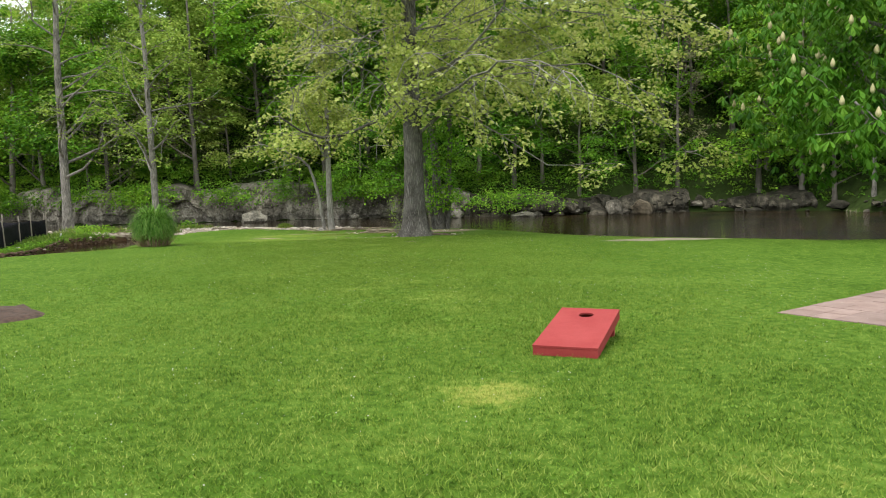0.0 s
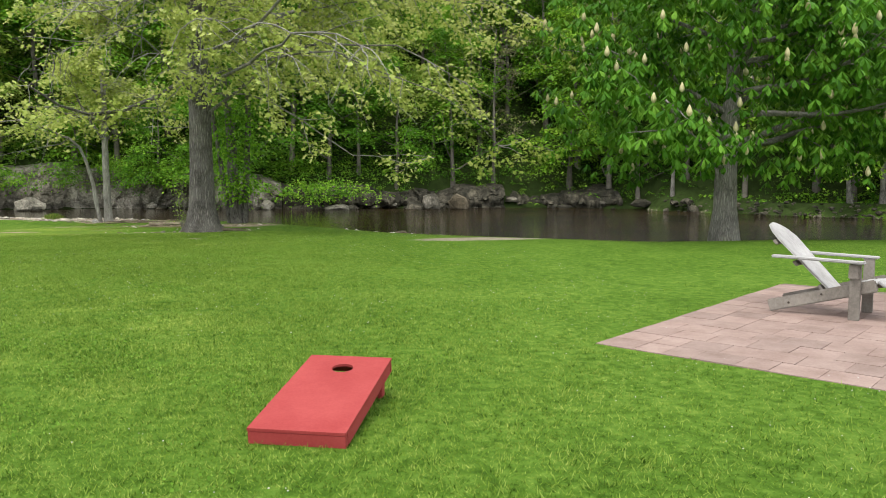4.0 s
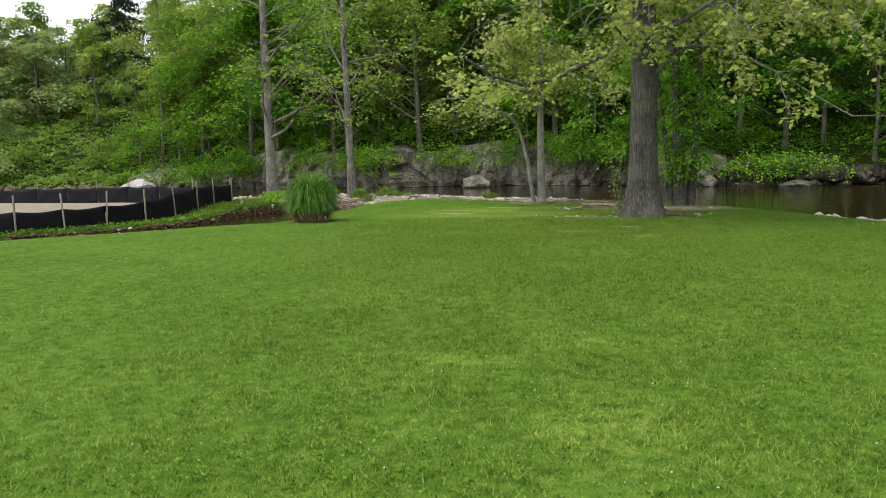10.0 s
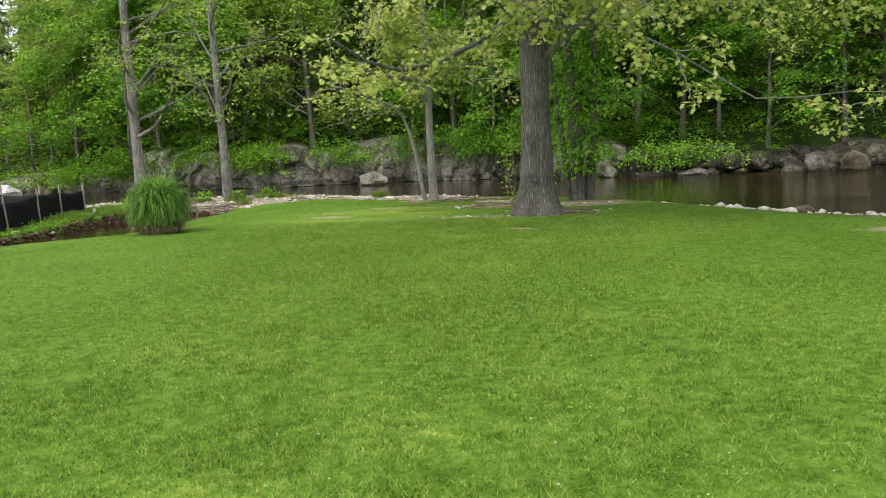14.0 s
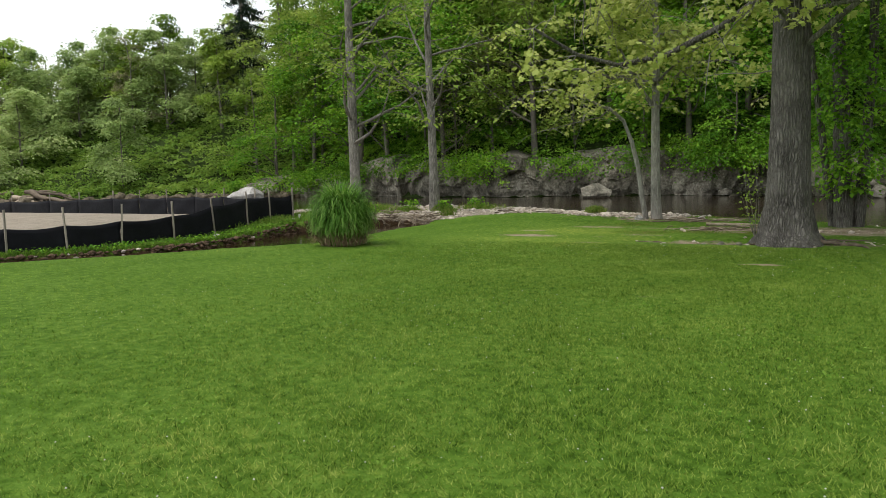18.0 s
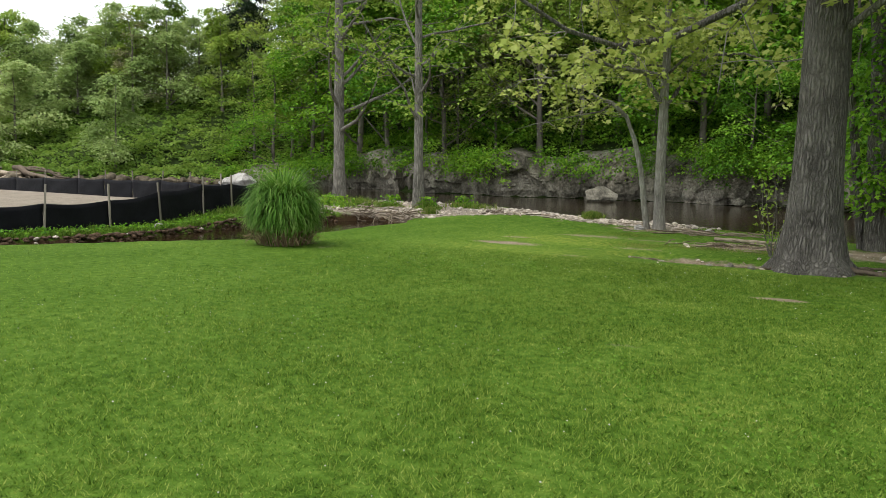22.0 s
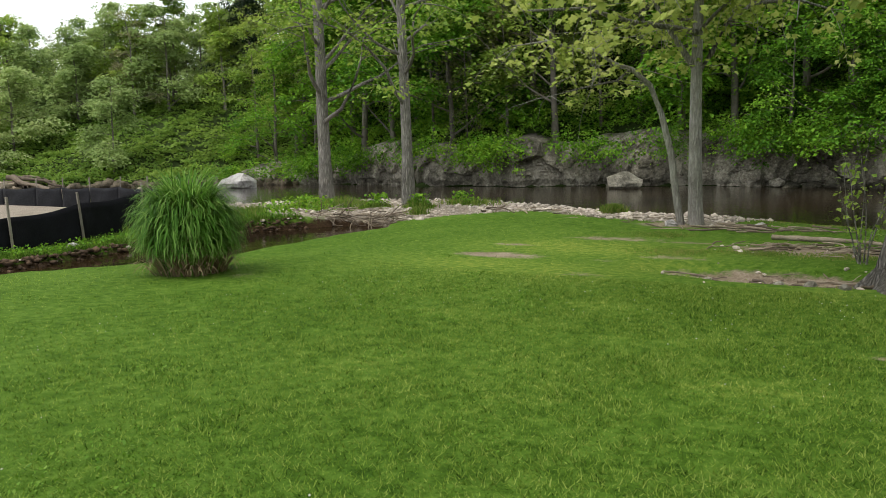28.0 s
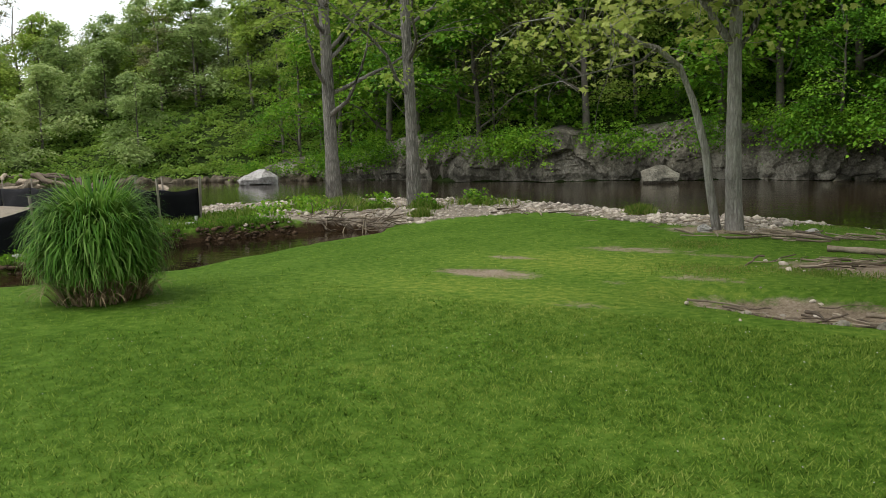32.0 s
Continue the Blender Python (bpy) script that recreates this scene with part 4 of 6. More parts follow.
def undergrowth(name, n, x0, x1, e0, e1, power, per, size, leaf, material, seed, label, lift=0.2):
    """Shrubs and low leaves over the slope, in one mesh."""
    rng = np.random.default_rng(seed)
    x = rng.uniform(x0, x1, n)
    e = e0 + rng.uniform(0, 1, n) ** power * (e1 - e0)
    e = np.where((x > 28) & (e < 4), e + 4, e)
    keep = ~((x > 12) & (e < 10) & (rng.uniform(0, 1, n) < 0.5))
    x, e = x[keep], e[keep]
    n = len(x)
    y = far_y(x) + e
    c = np.stack([x, y, land(x, y) + lift], -1)
    m = max(1, per // 15)
    p = np.repeat(c, m, axis=0)
    s = np.repeat(rng.uniform(*size, n), m)
    p = p + rng.normal(0, 1, p.shape) * np.stack([s, s, s * 0.6], -1)
    p[:, 2] = np.maximum(p[:, 2], land(p[:, 0], p[:, 1]) + 0.12)
    me = spray_mesh(name, p, leaf, material, rng, 15, 0.42 * float(np.mean(size)) + 2.0 * leaf * 0.3, 0.2, axis=None, thick=0.2)
    tagged(new(name, me), label, "shrubs", kind="stuff")


undergrowth("undergrowth", 3800, -50, 58, 2.4, 22, 1.6, 44, (0.4, 1.1), 0.18, M_LEAF_WOOD, 5, "dense green shrubs covering the slope above the river")
undergrowth("bank_scrub", 420, 0, 28, 1.6, 5.0, 1.0, 40, (0.3, 0.7), 0.14, M_LEAF_WOOD, 7, "low green growth on the rocky far bank")
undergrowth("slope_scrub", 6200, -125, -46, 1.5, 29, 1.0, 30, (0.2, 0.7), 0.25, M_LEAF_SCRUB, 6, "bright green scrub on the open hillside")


undergrowth("brow_shrubs", 620, -48, 4, 2.0, 3.8, 1.0, 45, (0.45, 0.85), 0.17, M_LEAF_WOOD, 8, "dense dark shrubs along the brow of the cliff", lift=0.5)


def overhang():
    """Shrubs that hang over the brow of the cliff in bunches, with bare rock between."""
    rng = np.random.default_rng(15)
    x = rng.uniform(-52, 8, 900)
    bunch = 0.5 + 0.5 * waves(x, 0 * x, 1.6, 5.0) + 0.3 * waves(x, 0 * x, 0.6, 2.0)
    x = x[rng.uniform(0, 1, 900) < bunch]
    n = len(x)
    h = cliff_height(x)
    drop = rng.uniform(0, 1, n) ** 1.3 * h * (0.12 + 0.52 * (0.5 + 0.5 * waves(x, 0 * x, 2.3, 1.0)) ** 2)
    y = far_y(x) - rng.uniform(-1.2, 0.3, n)
    z = WATER_Z + h + 0.5 - drop
    p = np.repeat(np.stack([x, y, z], -1), 3, axis=0)
    p = p + rng.normal(0, 1, p.shape) * np.array([0.6, 0.35, 0.42]) - np.array([0, 0.85, 0.1])
    p = p[p[:, 2] > WATER_Z + 0.7]
    me = spray_mesh("cliff_shrubs", p, 0.16, M_LEAF_WOOD, rng, 26, 0.7, 0.3, axis=None, thick=0.2, leaf_droop=0.55)
    tagged(new("cliff_shrubs", me), "leafy shrubs hanging over the brow of the cliff", "shrubs", kind="stuff")


overhang()


def sycamore():
    rng = np.random.default_rng(3)
    top = empty("sycamore_tree", pose(-1.2, 27.75, ground_z(-1.2, 27.75)))
    n = 16
    hs = np.linspace(0, 1, n) ** 1.4
    H = 15.0
    trunk = np.stack([0.004 * hs * H + 0.03 * np.sin(hs * 9) - 0.05 * (1 - np.exp(-hs * H / 0.8)), 0.05 * np.sin(hs * 7), hs * H - 0.12], -1)
    rad = 0.385 - 0.22 * hs
    rad = rad + 0.32 * np.exp(-hs * H / 0.25) + 0.07 * np.exp(-hs * H / 1.3)
    tr = Tubes(28)
    tr.add(trunk, rad, 28, lambda i, th: 1 + (0.10 * np.sin(5 * th + 1) + 0.07 * np.sin(9 * th)) * np.exp(-i / 3.0) + 0.03 * np.sin(13 * th + i))
    part_mesh("trunk", tr.mesh("trunk", M_BARK), top)
    tw_all = Tubes(3)
    tips = []
    # one bare low limb that dips towards the bar and lifts again
    low = np.array([(0, 0, 5.2), (-0.6, 0, 4.75), (-1.3, 0, 4.3), (-2.4, -0.05, 3.82), (-3.2, -0.5, 3.66), (-3.85, -1.2, 3.86), (-4.5, -1.9, 4.35)])
    lt = Tubes(8)
    lt.add(low, np.linspace(0.085, 0.03, 7), 8)
    part_mesh("limb", lt.mesh("limb", M_BARK), top, "bare low limb")
    sprigs = []
    for q in low[3:]:
        for _ in range(3):
            tw = bent(rng, q, (rng.normal(-0.5, 0.6), rng.normal(-0.2, 0.6), rng.uniform(-0.6, 0.5)), rng.uniform(0.5, 1.2), 5, 0.2, -0.12)
            tw_all.add(tw, np.linspace(0.012, 0.004, 6), 3)
            sprigs.extend(tw[2:])
    for k in range(40):
        right = k % 5 < 3
        h = rng.uniform(3.6, 13.5)
        a = rng.uniform(-1.25, 1.1) if right else rng.uniform(1.1, 5.0)
        ln = rng.uniform(6.0, 9.6) * (1.2 if right else 0.66)
        limb = bent(rng, (0.02 * h, 0, h), (np.cos(a), np.sin(a), rng.uniform(0.05, 0.55)), ln, 9, 0.13, -0.045 if h < 8 else -0.02)
        limb[:, 2] = np.maximum(limb[:, 2], 2.3 + 0.15 * np.sin(np.arange(10)))
        rr = rng.uniform(0.035, 0.065)
        lt = Tubes(6)
        lt.add(limb, np.linspace(rr, rr * 0.18, 10), 6)
        part_mesh("limb", lt.mesh("limb", M_BARK_GREY), top)
        for _ in range(15):
            q = limb[rng.integers(2, 10)]
            b = a + rng.normal(0, 0.9)
            tw = bent(rng, q, (np.cos(b), np.sin(b), rng.uniform(-1.1, 0.35)), rng.uniform(0.9, 2.6), 6, 0.2, -0.13)
            if tw[:, 2].min() < 1.5:
                continue
            tw_all.add(tw, np.linspace(0.020, 0.006, 7), 3)
            tips.extend(tw[1:])
            for _ in range(2):
                q2 = tw[rng.integers(2, 7)]
                t2 = bent(rng, q2, rng.normal(0, 1, 3) + np.array([0, 0, -0.4]), rng.uniform(0.4, 0.9), 3, 0.25, -0.08)
                tw_all.add(t2, np.linspace(0.006, 0.003, 4), 3)
                tips.extend(t2[1:])
    for k in range(34):       # short shoots on the bole
        h, a = rng.uniform(3.2, 9.5), rng.uniform(0, 2 * np.pi)
        sh = bent(rng, (0.33 * np.cos(a), 0.33 * np.sin(a), h), (np.cos(a), np.sin(a), rng.uniform(-0.2, 0.5)), rng.uniform(0.5, 1.7), 5, 0.2, -0.1)
        tw_all.add(sh, np.linspace(0.014, 0.004, 6), 4)
        tips.extend(sh[2:])
        tips.extend(sh[2:] + rng.normal(0, 0.15, (4, 3)))
    tips = np.array(tips)
    open_side = (tips[:, 0] < -0.9) & (tips[:, 2] < 9.0) | (tips[:, 1] < -4.0) & (tips[:, 2] < 8.5)
    tips = tips[~open_side | (rng.uniform(0, 1, len(tips)) < 0.12)]
    floor = np.where(tips[:, 0] > 2.5, 1.5, 2.7) + np.where(tips[:, 1] < -5.0, 1.6, 0.0)
    tips = tips[tips[:, 2] > floor]
    part_mesh("twig_work", tw_all.mesh("twig_work", M_BARK_PALE), top)
    tips = np.concatenate([tips[rng.uniform(0, 1, len(tips)) < 0.9], np.array(sprigs)])
    part_mesh("crown", spray_mesh("crown", tips, 0.112, M_LEAF_SYC, rng, 8, 0.25, 0.5, LEAF_LOBED, thick=0.3, leaf_droop=0.45, loose=0.3), top)
    # surface roots that run out over the washed bank
    for k in range(22):
        a = rng.uniform(2.3, 3.25) if k < 15 else rng.uniform(-0.3, 0.9)
        L = rng.uniform(0.5, 1.5)
        x0, y0 = 0.45 * np.cos(a), 0.45 * np.sin(a)
        line = bent(rng, (x0, y0, 0), (np.cos(a), np.sin(a) * 0.55, 0), L, 10, 0.22)
        gz = land(line[:, 0] - 1.2, line[:, 1] + 27.75) - ground_z(-1.2, 27.75)
        line[:, 2] = gz + np.linspace(0.05, -0.01, 11) + rng.normal(0, 0.012, 11)
        rt = Tubes(6)
        r0 = rng.uniform(0.018, 0.05)
        rt.add(line, np.linspace(r0, r0 * 0.3, 11), 6)
        part_mesh("root", rt.mesh("root", M_ROOT), top)
    tagged(top, "old sycamore with a thick dark trunk and sparse young leaves", "tree")


sycamore()


def spruce(x, y, seed, height):
    """A dark conifer: whorls of drooping boughs set with needles."""
    rng = np.random.default_rng(seed)
    top = empty("spruce_tree", pose(x, y, ground_z(x, y) - 0.3))
    tr = Tubes(8)
    tr.add([(0, 0, h) for h in np.linspace(0, height, 8)], np.linspace(0.24, 0.03, 8), 8)
    tips = []
    for k in range(150):
        u = rng.uniform(0.12, 0.98)
        a = rng.uniform(0, 2 * np.pi)
        L = (1 - u) * height * 0.26 * rng.uniform(0.7, 1.2) + 0.3
        b = bent(rng, (0, 0, u * height), (np.cos(a), np.sin(a), -0.25), L, 5, 0.05, -0.02)
        tr.add(b, np.linspace(0.04, 0.008, 6), 4)
        tips.extend(b[1:])
        tips.extend((b[1:] + b[:-1]) / 2)
    part_mesh("trunk", tr.mesh("trunk", M_BARK_FAR), top)
    part_mesh("crown", leaves_mesh("crown", crown_points(rng, np.array(tips), 7, 0.22), 0.42, M_LEAF_PINE, rng, LEAF_KITE * np.array([0.35, 1, 1]), 0.5), top)
    tagged(top, "tall dark spruce among the leafy trees", "tree")


spruce(-63.5, 79.0, 51, 22)

# ---- riverside trees ----
tree_thing("riverside_tree", (-14.5, 37.0, ground_z(-14.5, 37.0)), 21, 14, 0.175, 20, M_LEAF_PALE, M_BARK_GREY, 7, 0.36, 0.14, "tall slim grey tree on the gravel bar", first=0.18, reach=0.26, rise=0.45, bunch=12, sides=12, crook=0.003, lean=(-0.012, 0.0), top_r=0.35)
tree_thing("riverside_tree", (-20.7, 40.5, ground_z(-20.7, 40.5)), 22, 16, 0.255, 22, M_LEAF_PALE, M_BARK_GREY, 7, 0.4, 0.15, "tall grey tree standing at the edge of the gravel bar", first=0.2, reach=0.26, rise=0.6, bunch=12, sides=12, crook=0.003, top_r=0.4)


tree_thing("creekside_tree", (-26.5, 22.0, ground_z(-26.5, 22.0)), 27, 13, 0.24, 18, M_LEAF_SYC, M_BARK_GREY, 6, 0.34, 0.12, "pale young-leaved tree reaching over the creek fence", first=0.26, reach=0.55, rise=0.25, bunch=9, sides=12, crook=0.004)


def forked_tree():
    """Two stems from one foot: a straight one that forks, and one that leans out over the bar with a bare pale bough."""
    rng = np.random.default_rng(23)
    x, y = -5.5, 34.7
    top = empty("riverside_tree", pose(x, y, ground_z(x, y)))
    R = np.array([0.83, 0.55, 0])

    def line(name, pts, r0, r1, sides=10):
        p = np.array([R * o + np.array([0, 0, h]) + np.array([-0.55, 0.83, 0]) * back for o, h, back in pts])
        t = Tubes(sides)
        t.add(p, np.linspace(r0, r1, len(p)), sides)
        part_mesh(name, t.mesh(name, M_BARK_PALE if name in ("stem", "trunk") else M_BARK_GREY), top)
        return p

    foot = line("trunk", [(0.03, -0.12, 0), (0.02, 0.12, 0), (0, 0.5, 0), (-0.02, 1.6, 0), (-0.02, 3.3, 0), (0.05, 5.2, 0.1), (-0.1, 7.6, 0.1), (0.1, 10, 0)], 0.185, 0.06, 14)
    ends = [foot[-3:], foot[-4:-2]]
    ends.append(line("stem", [(-0.25, -0.1, 0.1), (-0.38, 0.6, 0.1), (-0.5, 1.5, 0.1), (-0.72, 2.35, 0.1), (-0.98, 2.95, 0.05), (-1.4, 3.3, 0), (-1.75, 3.42, 0.05), (-2.2, 3.7, 0), (-2.6, 3.72, 0.08), (-3.1, 3.9, -0.1), (-3.8, 3.8, -0.2)], 0.085, 0.012)[4:])
    ends.append(line("limb", [(-1.4, 3.3, 0), (-1.75, 3.05, -0.2), (-2.3, 2.95, -0.3), (-3.2, 2.75, -0.3)], 0.035, 0.008)[2:])
    ends.append(line("limb", [(0, 3.2, 0), (-0.35, 3.7, 0), (-0.75, 4.3, 0), (-1.1, 5.2, 0.2), (-1.6, 6.4, 0.3)], 0.075, 0.025)[2:])
    ends.append(line("limb", [(0, 3.15, 0), (0.3, 3.6, 0), (0.6, 4.2, 0), (1.2, 4.6, 0.1), (2.2, 4.7, 0.3), (3.0, 4.5, 0.4)], 0.075, 0.02)[2:])
    ends.append(line("limb", [(0, 4.0, 0), (-0.6, 4.05, -0.4), (-1.6, 4.1, -0.9), (-2.7, 4.3, -1.4), (-3.9, 4.2, -1.8)], 0.07, 0.02)[1:])
    for _ in range(15):
        h = rng.uniform(3.6, 9.5)
        a = rng.uniform(0, 2 * np.pi)
        limb = bent(rng, (0, 0, h), (np.cos(a), np.sin(a), rng.uniform(0.0, 0.7)), rng.uniform(1.8, 3.6), 6, 0.15, -0.02)
        t = Tubes(5)
        t.add(limb, np.linspace(0.04, 0.01, 7), 5)
        part_mesh("limb", t.mesh("limb", M_BARK_GREY), top)
        ends.append(limb[2:])
    tw_all, tips = Tubes(3), []
    for p in np.concatenate(ends):
        for _ in range(4):
            tw = bent(rng, p, rng.normal(0, 1, 3) + np.array([0, 0, -0.2]), rng.uniform(0.5, 1.5), 5, 0.22, -0.08)
            tw_all.add(tw, np.linspace(0.01, 0.003, 6), 3)
            tips.extend(tw[1:])
    tips = np.array(tips)
    part_mesh("twig_work", tw_all.mesh("twig_work", M_BARK_PALE), top)
    tips = tips[(tips[:, 2] > 2.6) & ((tips[:, 2] > 3.3) | (rng.uniform(0, 1, len(tips)) < 0.35))]
    tips = tips[rng.uniform(0, 1, len(tips)) < np.where(tips[:, 2] < 4.6, 0.3, 0.8)]
    part_mesh("crown", spray_mesh("crown", tips, 0.115, M_LEAF_SYC, rng, 8, 0.27, 0.5, LEAF_LOBED, thick=0.3, leaf_droop=0.45, loose=0.3), top)
    tagged(top, "slim grey two-stemmed tree at the gravel edge in pale leaf", "tree")


forked_tree()


def vine_tree():
    rng = np.random.default_rng(31)
    x, y = -0.4, 32.2
    top = empty("vine_covered_tree", pose(x, y, ground_z(x, y)))
    for k, (dx, r) in enumerate(((0, 0.2), (0.3, 0.13), (-0.22, 0.09))):
        t = Tubes(10)
        p = bent(rng, (dx, 0.1 * k, -0.1), (dx * 0.3, 0.05, 1), 9, 9, 0.05)
        t.add(p, np.linspace(r * 1.15, r * 0.5, 10), 10)
        part_mesh("stem", t.mesh("stem", M_BARK), top)
    h = rng.uniform(0.9, 9, 420)
    a = rng.uniform(0, 2 * np.pi, 420)
    rr = 0.2 + np.abs(rng.normal(0, 0.5, 420)) * np.clip(h / 2.2, 0.2, 1.5) * (1 + 0.6 * np.sin(h * 4.1 + 2 * np.cos(a)))
    c = np.stack([rr * np.cos(a) + 0.1, rr * np.sin(a), h], -1)
    part_mesh("crown", spray_mesh("crown", c, 0.12, M_LEAF_WOOD, rng, 14, 0.34, 0.5, thick=0.2, leaf_droop=0.6), top)
    tagged(top, "dark leaning stems wrapped in green vines behind the sycamore", "tree")


vine_tree()


def chestnut(x, y, seed, height, r0, spread, lowest, label, first=0.24):
    """Leaves in fans of seven fingers, in a dense low crown with upright blossom candles."""
    rng = np.random.default_rng(seed)
    top = empty("chestnut_tree", pose(x, y, ground_z(x, y)))
    tr, tb, tips = grow(rng, (0, 0, 0), height, r0, 26, first=first, reach=spread / height * 0.85, rise=0.35, twigs=6, sides=14)
    tr.v += tb.v
    tr.f += [q + tr.count for q in tb.f]
    part_mesh("trunk", tr.mesh("trunk", M_BARK_GREY), top)
    # clusters on the outside of the crown
    n = 950
    a = rng.uniform(0, 2 * np.pi, n)
    h = rng.uniform(0, 1, n)
    z = lowest + h * (height - lowest)
    wide = spread * np.sin(np.clip(0.22 + 0.78 * h, 0, 1) * np.pi) ** 0.6 * (1 + 0.18 * np.sin(a * 5 + h * 9))
    r = wide * np.sqrt(rng.uniform(0.25, 1, n))
    c = np.stack([r * np.cos(a), r * np.sin(a), z + 0.35 * np.sin(a * 3 + r)], -1)
    c = np.concatenate([c, tips[tips[:, 2] > lowest]])
    c = np.repeat(c, 3, axis=0) + rng.normal(0, 0.22, (3 * len(c), 3))
    fans = np.repeat(c, 7, axis=0)
    aim = np.repeat(rng.uniform(0, 2 * np.pi, len(c)), 7) + np.tile(np.arange(7) * 2 * np.pi / 7, len(c))
    part_mesh("crown", leaves_mesh("crown", fans, 0.30, M_LEAF_CHEST, rng, LEAF_FINGER, 0.75, 0.12, aim, np.repeat(rng.uniform(0, 1, len(c)), 7)), top)
    bl = Tubes(6)
    out = c[(np.hypot(c[:, 0], c[:, 1]) > spread * 0.45)]
    for p in out[rng.choice(len(out), 260, replace=False)]:
        q = np.array([p + (0, 0, 0.05 + 0.055 * i) for i in range(6)])
        bl.add(q, (0.02, 0.065, 0.07, 0.055, 0.035, 0.006), 6)
    part_mesh("blossom", bl.mesh("blossom", M_CANDLE), top, "cream upright blossom candles")
    tagged(top, label, "tree")


chestnut(14.9, 23.4, 24, 10, 0.40, 5.6, 2.5, "horse chestnut in full dark leaf with cream blossom candles")
chestnut(23.5, 24.5, 25, 11, 0.38, 5.2, 3.4, "second horse chestnut with cream candles beside the river", 0.38)


def clump():
    rng = np.random.default_rng(8)
    x, y = -9.98, 24.98
    top = empty("ornamental_grass", pose(x + 0.06, y, ground_z(x, y)) @ Matrix.Scale(0.92, 4))

    def blades(name, n, lean, length, bend, wide, mat, base_r, shrink):
        """Blades that rise from the foot, the outer ones leaning further, and bow over."""
        a = rng.uniform(0, 2 * np.pi, n)
        th = rng.uniform(lean[0] ** 0.7, lean[1] ** 0.7, n) ** (1 / 0.7)
        r = base_r * np.sqrt(rng.uniform(0, 1, n)) * (0.4 + 0.6 * th / lean[1])
        L = rng.uniform(*length, n) - shrink * th
        bow = rng.uniform(*bend, n)
        k = 8
        u = np.linspace(0, 1, k)
        ang = th[:, None] * (0.6 + 0.4 * u[None]) + bow[:, None] * u[None] ** 2.8
        step = (L / (k - 1))[:, None]
        hor = np.concatenate([np.zeros((n, 1)), np.cumsum(np.sin(ang[:, 1:]) * step, axis=1)], axis=1)
        up = np.concatenate([np.zeros((n, 1)), np.cumsum(np.cos(ang[:, 1:]) * step, axis=1)], axis=1)
        a2 = (a + rng.normal(0, 0.4, n))[:, None]
        tw = rng.normal(0, 0.3, n)[:, None] * u[None]
        cx = (r * np.cos(a))[:, None] + 0.74 * hor * np.cos(a2 + tw)
        cy = (r * np.sin(a))[:, None] + 0.74 * hor * np.sin(a2 + tw)
        zz = np.maximum(up, 0.01)
        wd = wide * (1 - u[None] ** 3) * rng.uniform(0.7, 1.3, n)[:, None] + 0.001
        sx, sy = -np.sin(a2) * wd, np.cos(a2) * wd
        v = np.stack([np.stack([cx - sx, cy - sy, zz], -1), np.stack([cx + sx, cy + sy, zz], -1)], 2).reshape(-1, 3)
        i = np.arange(k - 1) * 2
        q = np.stack([i, i + 1, i + 3, i + 2], -1)
        f = (np.arange(n)[:, None, None] * (2 * k) + q[None]).reshape(-1, 4)
        part_mesh(name, mesh_of(name, v, f, mat), top)

    blades("foliage", 3600, (0.01, 0.52), (1.3, 2.0), (1.0, 3.0), 0.018, M_REED, 0.4, 1.0)
    blades("skirt", 1700, (0.2, 0.62), (1.0, 1.35), (1.5, 2.6), 0.015, M_REED, 0.48, 0.6)
    blades("straw", 1500, (0.3, 1.25), (0.25, 1.0), (0.1, 1.8), 0.009, M_STRAW, 0.58, 0.2)
    tagged(top, "rounded clump of tall green ornamental grass with straw at its foot", "ornamental grass")


clump()


